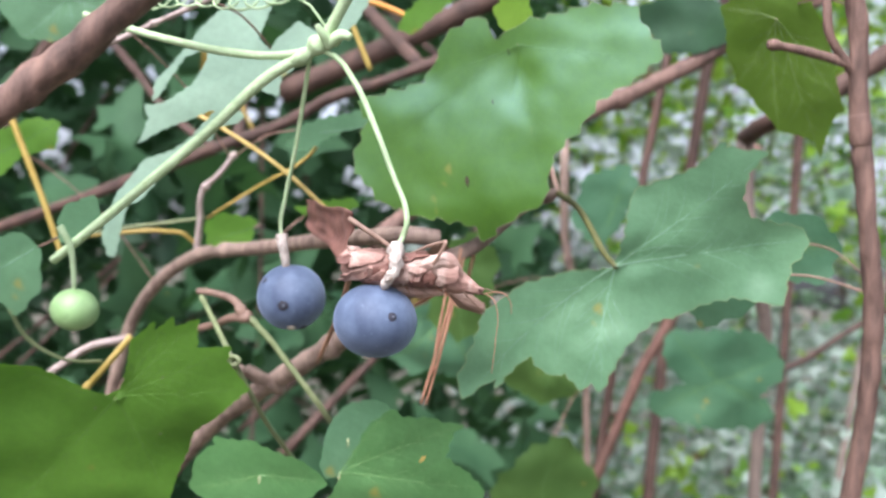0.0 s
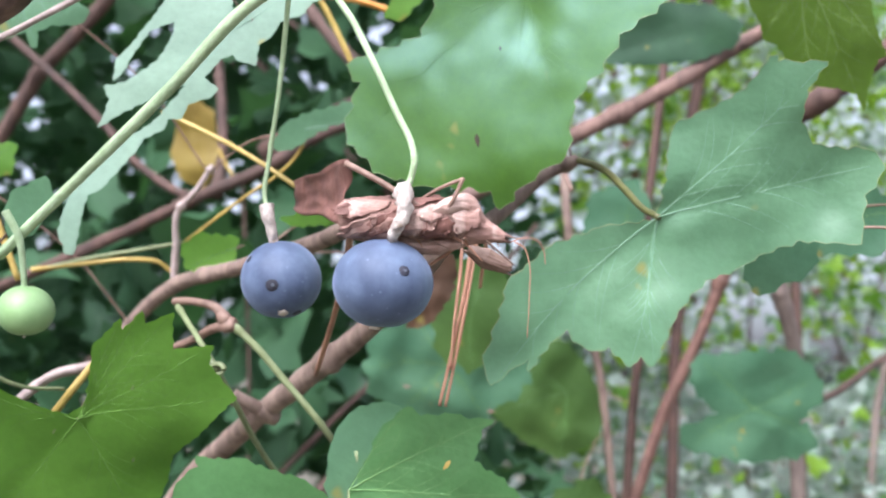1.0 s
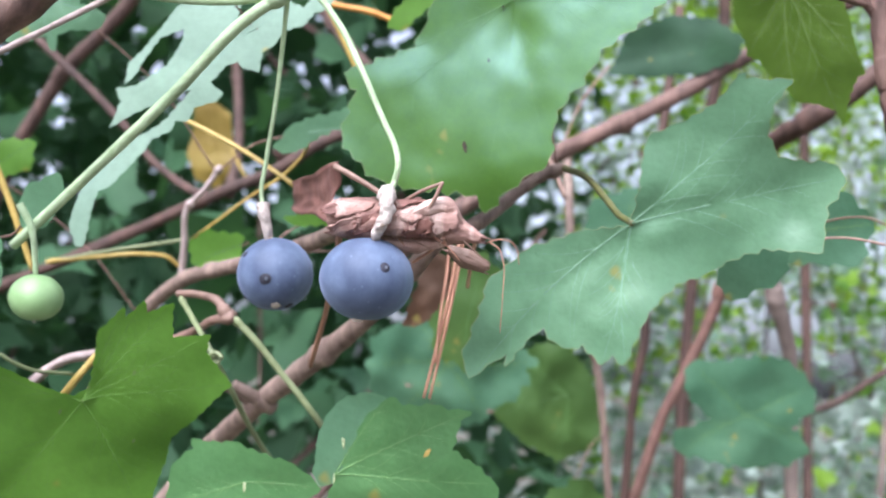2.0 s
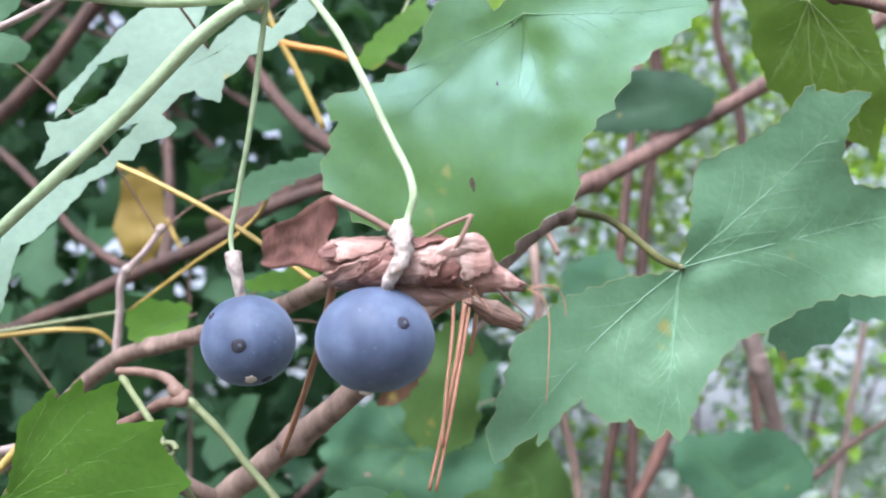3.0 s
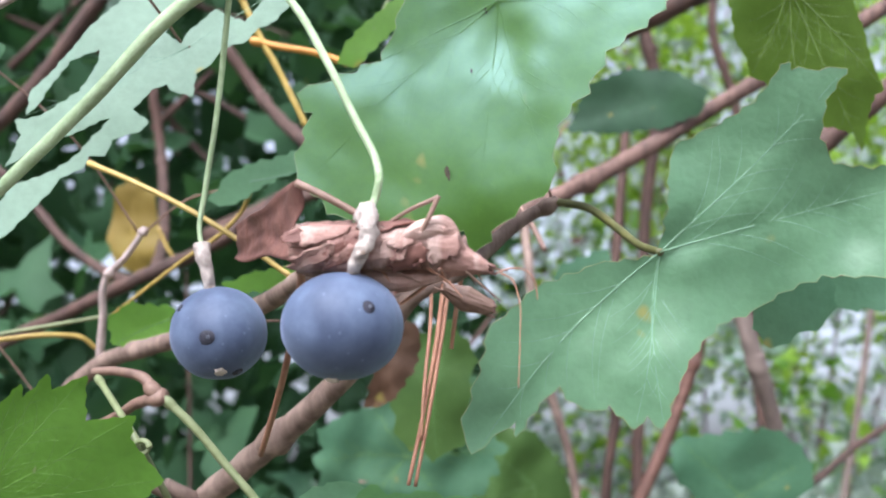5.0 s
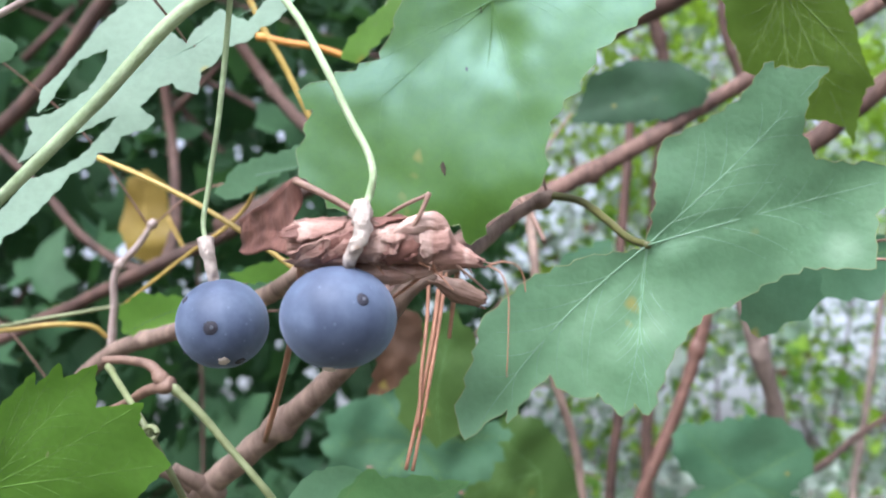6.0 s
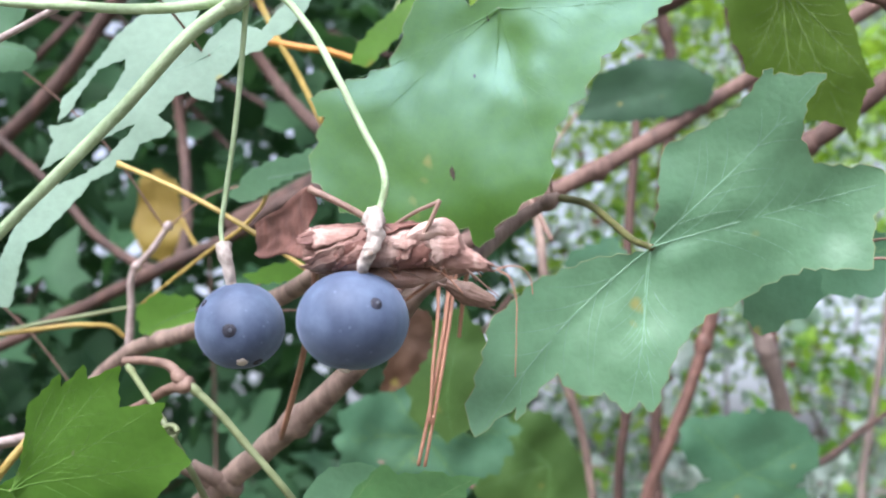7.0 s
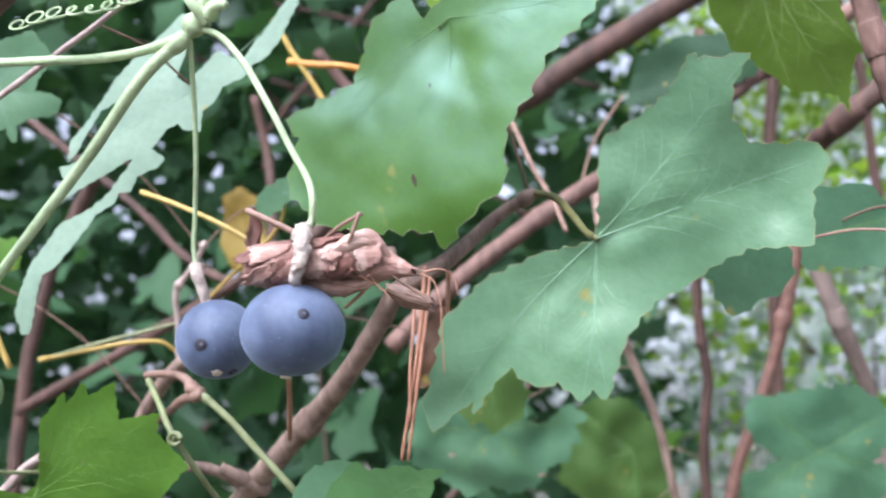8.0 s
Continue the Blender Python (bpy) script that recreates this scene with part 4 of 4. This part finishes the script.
grape_leaf("blue-green toothed vine leaf with brown flecks", base=(-1.67, 46.8, 1.38), axis=(0.994, 0.026, -0.103), normal=(0, -0.97, -0.242), hub=(0.0, 0.0),
     outline=((229, 29), (253, 28), (285, 32), (300, 30), (313, 26), (341, 19), (354, 25), (342, 35), (338, 41), (349, 50), (354, 42), (3, 46), (8, 41), (18, 42), (33, 34), (50, 37), (71, 35), (90, 30), (106, 38), (128, 37), (144, 40), (152, 46), (165, 42), (171, 46), (180, 41), (189, 45), (197, 41), (208, 37)),
           lobes=(0, 5, 9, 15, 19, 23), material=LEAF_BLUE, veins=VEIN_DARK, wave=0.5, seed=14, teeth=0.2, vein_r=0.03, marks=((22, 26, 2.2), (14, -20, 1.8)), mark_mat=DRY_LEAF)
grape_leaf("dark moss green vine leaf low in the thicket", base=(5.42, 57, -0.11), axis=(-0.922, -0.094, 0.376), normal=(0, -0.97, -0.242), hub=(0.0, 0.0),
     outline=((19, 42), (41, 39), (66, 33), (98, 22), (150, 20), (189, 28), (214, 38), (252, 44), (286, 42), (319, 49), (345, 40)),
           material=LEAF_MOSS, veins=VEIN_DARK, wave=0.4, seed=15, teeth=0.2, vein_r=0.04)
grape_leaf("green vine leaf behind the pine needles", base=(-0.19, 36.27, 3.33), axis=(0.659, -0.182, 0.73), normal=(0, -0.97, -0.242),
     outline=((0, 23), (102, 21), (136, 24), (178, 22), (236, 18), (295, 23), (329, 30)),
           material=LEAF_MOSS, veins=VEIN_DARK, wave=0.4, seed=16, teeth=0.3)
grape_leaf("pale blue-green leaf, partly hidden", base=(-2.64, 20.5, -1.1), axis=(0.408, -0.221, 0.886), normal=(0, -0.97, -0.242), hub=(0.0, 0.0),
     outline=((195, 13), (245, 7), (285, 7), (318, 9), (336, 11), (360, 14), (17, 16), (28, 16), (55, 9), (135, 8), (163, 12), (179, 15)),
           material=LEAF_PALE, wave=0.2, seed=17, teeth=0.06, stalk=((-2.3, 23, -8), (-2.4, 21.4, -3.5), (-2.64, 20.5, -1.1)), stalk_r=(0.06, 0.05), stalk_mat=STALK_GREEN)
grape_leaf("green vine leaf low in front with a brown fleck", base=(-1.13, 19.5, -1.36), axis=(0.616, -0.191, 0.764), normal=(0, -0.97, -0.242), hub=(-8.2, -14.1),
     outline=((229, 12), (280, 12), (316, 15), (331, 13), (0, 17), (10, 18), (20, 23), (23, 19), (45, 15), (57, 21), (66, 27), (78, 31), (109, 26), (158, 24), (192, 25), (205, 17)),
           lobes=(2, 6, 10), material=LEAF_BLUE_LIT, veins=VEIN_DARK, wave=0.2, seed=18, teeth=0.09, marks=((6, 6, 1.4),), mark_mat=STALK_YELLOW, stalk=((-3.4, 23, -9), (-2.9, 21, -5), (-2.64, 19.65, -1.95)), stalk_r=(0.06, 0.05), stalk_mat=STALK_GREEN)
grape_leaf("green vine leaf low in front", base=(-5.02, 19.8, -2.3), axis=(-0.244, -0.235, 0.941), normal=(0, -0.97, -0.242), hub=(0.0, 0.0),
     outline=((291, 20), (304, 18), (315, 16), (320, 18), (330, 14), (360, 11), (42, 9), (76, 13), (93, 16), (107, 20), (146, 15), (231, 17), (267, 22)),
           material=LEAF_BLUE_LIT, veins=VEIN_DARK, wave=0.2, seed=19, teeth=0.08, stalk=((-5.6, 23, -9), (-5.2, 20.8, -5), (-5.02, 19.8, -2.3)), stalk_r=(0.06, 0.05), stalk_mat=STALK_GREEN)
grape_leaf("dull green leaf low in the thicket", base=(4.6, 42.87, -6.6), axis=(0.977, -0.052, 0.209), normal=(0, -0.97, -0.242),
     outline=((0, 30), (35, 27), (108, 33), (167, 30), (194, 24), (258, 22), (299, 32)),
           material=LEAF_MOSS, veins=VEIN_DARK, wave=0.4, seed=20, teeth=0.3)
grape_leaf("small pale leaf behind the stalks", base=(-5.56, 26.66, 8.81), axis=(-0.912, 0.099, -0.397), normal=(0, -0.97, -0.242),
     outline=((0, 14), (45, 7), (130, 6), (173, 18), (192, 19), (198, 8), (323, 7), (341, 11)),
           material=LEAF_PALE, wave=0.2, seed=21, teeth=0.12, side_veins=False)
grape_leaf("small bright green leaf", base=(-8.46, 29.62, 5.2), axis=(-0.912, 0.099, -0.397), normal=(0, -0.97, -0.242),
     outline=((0, 21), (24, 21), (45, 15), (119, 4), (304, 5), (346, 15)),
           material=LEAF_BRIGHT, veins=VEIN_DARK, wave=0.2, seed=22, teeth=0.12, side_veins=False)
grape_leaf("small bright green leaf", base=(-5.42, 28.34, 6.2), axis=(-0.991, 0.032, -0.128), normal=(0, -0.97, -0.242),
     outline=((0, 13), (39, 4), (163, 11), (180, 13), (221, 6), (336, 8)),
           material=LEAF_BRIGHT, veins=VEIN_DARK, wave=0.2, seed=23, teeth=0.1, side_veins=False)
grape_leaf("yellowed leaf hanging in the thicket", base=(-19.59, 57.86, 15.93), axis=(0.057, -0.242, 0.969), normal=(0, -0.97, -0.242),
     outline=((0, 31), (30, 26), (125, 23), (167, 32), (199, 26), (244, 18), (334, 27)),
           material=LEAF_YELLOW, veins=STALK_YELLOW, wave=0.4, seed=24, teeth=0.1, side_veins=False)
grape_leaf("pale vine leaf with toothed edge", base=(-14.06, 23.53, 12.33), axis=(-0.978, 0.05, -0.201), normal=(0, -0.97, -0.242), hub=(0.0, 0.0),
     outline=((90, 14), (119, 16), (146, 23), (169, 23), (179, 20), (189, 15), (202, 14), (202, 18), (206, 23), (216, 23), (223, 21), (239, 15), (258, 14), (265, 18), (271, 18), (274, 13), (299, 16), (329, 22), (360, 25), (34, 23)),
           lobes=(2, 8, 13, 17), material=LEAF_PALE, wave=0.3, seed=25, teeth=0.07)
grape_leaf("bright green leaf beside a yellow stalk", base=(-18.94, 29.09, 7.34), axis=(0.866, -0.121, 0.485), normal=(0, -0.97, -0.242),
     outline=((0, 29), (21, 24), (37, 9), (122, 10), (181, 17), (237, 13), (344, 21)),
           material=LEAF_BRIGHT, veins=VEIN_DARK, wave=0.2, seed=26, teeth=0.12, side_veins=False)
grape_leaf("small pale leaf beside the green grape", base=(-10.7, 18.57, 4.07), axis=(0.401, -0.222, 0.889), normal=(0, -0.97, -0.242),
     outline=((0, 15), (21, 12), (81, 3), (226, 4), (283, 6), (319, 10)),
           material=LEAF_PALE, wave=0.2, seed=27, teeth=0.1, side_veins=False)
grape_leaf("small pale leaf beside the green grape", base=(-12.13, 19.17, 3.72), axis=(-0.26, 0.234, -0.937), normal=(0, -0.97, -0.242),
     outline=((0, 22), (45, 24), (84, 14), (128, 6), (250, 2), (334, 12)),
           material=LEAF_PALE, wave=0.2, seed=28, teeth=0.12, side_veins=False)
grape_leaf("small bright leaf behind the large one", base=(-2.03, 27.4, 14.11), axis=(-0.729, 0.166, -0.665), normal=(0, -0.97, -0.242),
     outline=((0, 16), (15, 11), (63, 4), (171, 16), (204, 13), (291, 5), (337, 13)),
           material=LEAF_BRIGHT, veins=VEIN_DARK, wave=0.2, seed=29, teeth=0.1, side_veins=False, stalk=((0.5, 31, 20), (-1.2, 28.8, 16.8), (-2.03, 27.4, 14.11)), stalk_r=(0.05, 0.045), stalk_mat=STALK_GREEN)
grape_leaf("withered brown leaf behind the vine", base=(-1.46, 31, 3.94), axis=(-0.53, 0.205, -0.823), normal=(0, -0.97, -0.242), hub=(0.0, 0.0),
     outline=((2, 18), (30, 8), (127, 8), (156, 14), (176, 15), (201, 11), (253, 7), (321, 10), (340, 14)),
           material=LEAF_BROWN, veins=STALK_BROWN, wave=0.9, pucker=0.2, seed=34, teeth=0.12, side_veins=False)
grape_leaf("dark green leaf behind the vine node", base=(6.93, 43.51, 7.38), axis=(0.195, -0.237, 0.952), normal=(0, -0.97, -0.242),
     outline=((0, 35), (23, 27), (74, 7), (181, 15), (263, 20), (319, 30)),
           material=LEAF_BLUE, veins=VEIN_DARK, wave=0.3, seed=30, teeth=0.25)
grape_leaf("dark green leaf in the thicket", base=(11.33, 26.00, 5.88), axis=(0.985, -0.041, 0.165), normal=(0, -0.97, -0.242),
     outline=((0, 19), (47, 18), (138, 14), (202, 13), (252, 15), (313, 16)),
           material=LEAF_BLUE, veins=VEIN_DARK, wave=0.3, seed=31, teeth=0.2)
grape_leaf("dark green leaf in the thicket", base=(8.04, 21.1, 4.23), axis=(0.997, 0.02, -0.079), normal=(0, -0.97, -0.242),
     outline=((0, 11), (37, 11), (70, 9), (101, 13), (123, 11), (154, 9), (187, 11), (222, 14), (306, 13)),
           material=LEAF_BLUE, veins=VEIN_DARK, wave=0.3, seed=32, teeth=0.15)

rnd_canes = random.Random(77)
for k in range(16):
    px, py, pz = rnd_canes.uniform(-60, 2), rnd_canes.uniform(60, 130), rnd_canes.uniform(-20, 60)
    w = rnd_canes.uniform(-1.2, 1.2)
    reach = rnd_canes.uniform(14, 30)
    d = Vector((math.sin(w), 0.2, math.cos(w))) * reach
    p = Vector((px, py, pz))
    side = Vector((rnd_canes.uniform(-3, 3), 0, rnd_canes.uniform(-3, 3)))
    stem("cane", "dark brown cane in the shade of the thicket", "cane", (p - d, p + side, p + d), rnd_canes.uniform(0.15, 0.45), rnd_canes.uniform(0.12, 0.3), BARK_DARK, 0.25, ((0.5, 0.2),), k, "canes of the thicket", 7, 6)
for k in range(18):
    px, py = rnd_canes.uniform(25, 330), rnd_canes.uniform(110, 520)
    lean = rnd_canes.uniform(-0.45, 0.45)
    p = Vector((px, py, -152))
    tall = rnd_canes.uniform(250, 480)
    stem("sapling", "slender grey-brown sapling in the open wood", "sapling",
         (p, p + Vector((lean * tall * 0.3 + rnd_canes.uniform(-6, 6), 0, tall * 0.35)), p + Vector((lean * tall * 0.6, 0, tall * 0.65)), p + Vector((lean * tall + rnd_canes.uniform(-15, 15), 0, tall))),
         rnd_canes.uniform(0.5, 1.3), 0.3, BARK_GREY if k % 3 else BARK_DARK, 0.2, (), k, "saplings", 8, 6)


# ---- foliage masses ----
LOBED = [(math.sin(w) * r, math.cos(w) * r + 0.1, 0.1 * math.cos(2 * w) - 0.04)
         for w, r in ((k * 2 * math.pi / 14, 0.62 * (1, 0.62, 0.5, 0.78, 0.5, 0.68, 0.45, 0.18, 0.45, 0.68, 0.5, 0.78, 0.5, 0.62)[k]) for k in range(14))] + [(0, 0.05, -0.03)]


# gaps between the crowns where the bright sky shows (sideways and upwards slope, width)
GLADES = ((0.415, 0.15, 0.05), (0.285, 0.075, 0.032), (0.34, 0.02, 0.03), (0.47, 0.07, 0.035))


def foliage(name, label, material, count, box, size, seed, keep=None, flat=0.5):
    """Many small creased leaves in a box (centimetres)."""
    rnd = random.Random(seed)
    verts, faces = [], []
    (x0, x1), (y0, y1), (z0, z1) = box
    made = 0
    while made < count:
        p = Vector((rnd.uniform(x0, x1), rnd.uniform(y0, y1), rnd.uniform(z0, z1)))
        c = Vector(((2 * p.x - x0 - x1) / (x1 - x0), (2 * p.y - y0 - y1) / (y1 - y0), (2 * p.z - z0 - z1) / (z1 - z0)))
        ragged = 0.35 * noise.noise(p / ((x1 - x0) * 0.12))
        if p.y > 140 and any(((p.x / p.y - a) ** 2 + (p.z / p.y - b) ** 2) < r * r for a, b, r in GLADES) and rnd.random() < 0.72:
            continue
        if abs(c.x) ** 4 + abs(c.y) ** 4 + max(0.0, c.z) ** 3 > 1 + ragged or keep and not keep(p, rnd):
            continue
        made += 1
        s = rnd.uniform(*size)
        m = Euler((rnd.uniform(-1.2, 1.2) + flat, rnd.uniform(-0.9, 0.9), rnd.uniform(0, 6.28))).to_matrix()
        shape = LOBED
        k = len(verts)
        for v in shape:
            q = m @ (Vector(v) * s * rnd.uniform(0.9, 1.1)) + p
            verts.append(tuple(place(q)))
        faces += [(k + 14, k + i, k + (i + 1) % 14) for i in range(14)]
    me = bpy.data.meshes.new(name)
    me.from_pydata(verts, [], faces)
    me.materials.append(material)
    for f in me.polygons:
        f.use_smooth = True
    return tagged(new(name, me), label, "foliage", kind="stuff")


def clumped(scale, level, seed):
    off = Vector((seed * 7.1, seed * 3.3, seed))
    return lambda p, rnd: noise.noise(p / scale + off) > level


def open_wood(level, seed):
    """Crowns with gaps between them, each kind of leaf in its own clumps."""
    off = Vector((seed * 7.1, seed * 3.3, seed))
    return lambda p, rnd: noise.noise(Vector((p.x / 34, p.y / 170, p.z / 34))) > -0.1 and noise.noise(p / 24 + off) > level


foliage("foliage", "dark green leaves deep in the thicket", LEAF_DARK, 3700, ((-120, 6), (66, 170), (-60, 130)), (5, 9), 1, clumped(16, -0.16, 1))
foliage("foliage", "green leaves in the thicket, darkened for its shade", LEAF_SHADE, 520, ((-110, 12), (85, 170), (-50, 110)), (4, 8), 2, clumped(14, 0.05, 2))
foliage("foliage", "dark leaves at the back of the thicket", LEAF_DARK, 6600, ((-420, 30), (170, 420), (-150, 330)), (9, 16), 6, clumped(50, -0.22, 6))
foliage("foliage", "bright green leaves in the open wood", LEAF_BRIGHT, 2900, ((15, 420), (170, 400), (-120, 230)), (3.5, 7), 3, open_wood(0.05, 3))
# the pale, greyish leaf colours of the open wood hold its haze
foliage("foliage", "grey-green leaves in the open wood", LEAF_SILVER, 2700, ((15, 420), (170, 400), (-150, 220)), (3, 6), 4, open_wood(0.05, 4))
foliage("foliage", "grey-green leaves far in the open wood", LEAF_HAZE, 4200, ((-60, 700), (420, 1000), (-150, 620)), (6, 12), 5, clumped(40, 0.0, 5))
foliage("foliage", "pale green leaves in the open wood", LEAF_HAZE, 2200, ((15, 420), (150, 380), (-150, 220)), (3, 6), 11, open_wood(0.05, 11))
foliage("foliage", "lime green young leaves in the open wood", LEAF_LIME, 2600, ((20, 330), (150, 420), (0, 220)), (3, 6), 12, open_wood(0.05, 12))
# overhead leaves added only to keep sun and sky off the thicket
foliage("foliage", "leaf canopy added over the thicket to shade it", LEAF_DARK, 4000, ((-380, 15), (25, 430), (150, 340)), (9, 16), 13, clumped(50, -0.2, 13))
foliage("foliage", "grey-green undergrowth in the open wood", LEAF_SILVER, 4600, ((20, 330), (110, 420), (-150, 70)), (2.5, 5), 14, open_wood(0.05, 14))
foliage("foliage", "bright green undergrowth in the open wood", LEAF_BRIGHT, 900, ((20, 330), (110, 420), (-150, 70)), (2.5, 5), 15, open_wood(0.05, 15))
foliage("foliage", "lime green undergrowth in the open wood", LEAF_LIME, 700, ((20, 330), (110, 420), (-150, 70)), (3, 6), 16, open_wood(0.05, 16))
foliage("foliage", "dry brown leaves in the open wood", LEAF_BROWN, 900, ((15, 330), (140, 420), (-100, 260)), (3, 6), 17, open_wood(0.05, 17))
foliage("foliage", "olive green leaves high in the open wood", LEAF_OLIVE, 1400, ((15, 420), (170, 400), (50, 230)), (3, 6.5), 18, open_wood(0.05, 18))
foliage("foliage", "pale green leaves high in the open wood", LEAF_HAZE, 1300, ((15, 420), (170, 400), (30, 230)), (3, 6.5), 19, open_wood(0.05, 19))
foliage("foliage", "pale grey-green shrubs low in the open wood", LEAF_SILVER, 4500, ((20, 330), (150, 420), (-150, 15)), (2.5, 5), 20, clumped(18, -0.1, 20))
foliage("foliage", "lime green shrubs low in the open wood", LEAF_LIME, 600, ((20, 330), (150, 420), (-150, 15)), (2.5, 5), 21, clumped(18, 0.05, 21))
foliage("foliage", "lime green leaves of the nearer crowns", LEAF_LIME, 4400, ((12, 230), (170, 420), (40, 215)), (2.4, 5.5), 31, clumped(42, 0.02, 31))
foliage("foliage", "yellow-green leaves of the nearer crowns", LEAF_LIME, 2200, ((12, 230), (170, 420), (20, 215)), (2.4, 5.5), 32, clumped(36, 0.08, 32))
foliage("foliage", "pale grey-green leaves of the nearer crowns", LEAF_HAZE, 3600, ((12, 260), (190, 430), (-20, 200)), (2.4, 5.5), 33, clumped(40, 0.05, 33))
foliage("foliage", "pale grey-green shrubs beyond the vine", LEAF_HAZE, 9000, ((12, 300), (170, 430), (-150, 5)), (2.4, 5.5), 34, clumped(36, 0.0, 34))
foliage("foliage", "grey-green leaves of far crowns", LEAF_HAZE, 7000, ((-60, 620), (450, 900), (-150, 520)), (8, 15), 35, clumped(110, 0.0, 35))
foliage("foliage", "pale grey-green leaves of a near shrub", LEAF_HAZE, 2600, ((22, 210), (100, 190), (-90, 2)), (1.8, 4), 36, clumped(30, -0.02, 36))
foliage("foliage", "lime green leaves of a near shrub", LEAF_LIME, 900, ((22, 210), (100, 190), (-90, 2)), (1.8, 4.4), 37, clumped(28, 0.05, 37))
# bushes stand on both sides; behind the camera the ground is open to the sky
foliage("foliage", "dark green bushes beside the clearing", LEAF_DARK, 4000, ((-900, -330), (-160, 300), (-150, 200)), (14, 26), 8, clumped(60, -0.2, 8))
foliage("foliage", "dark green bushes beside the clearing", LEAF_DARK, 2500, ((430, 900), (-160, 200), (-150, 160)), (14, 26), 9, clumped(60, -0.1, 9))
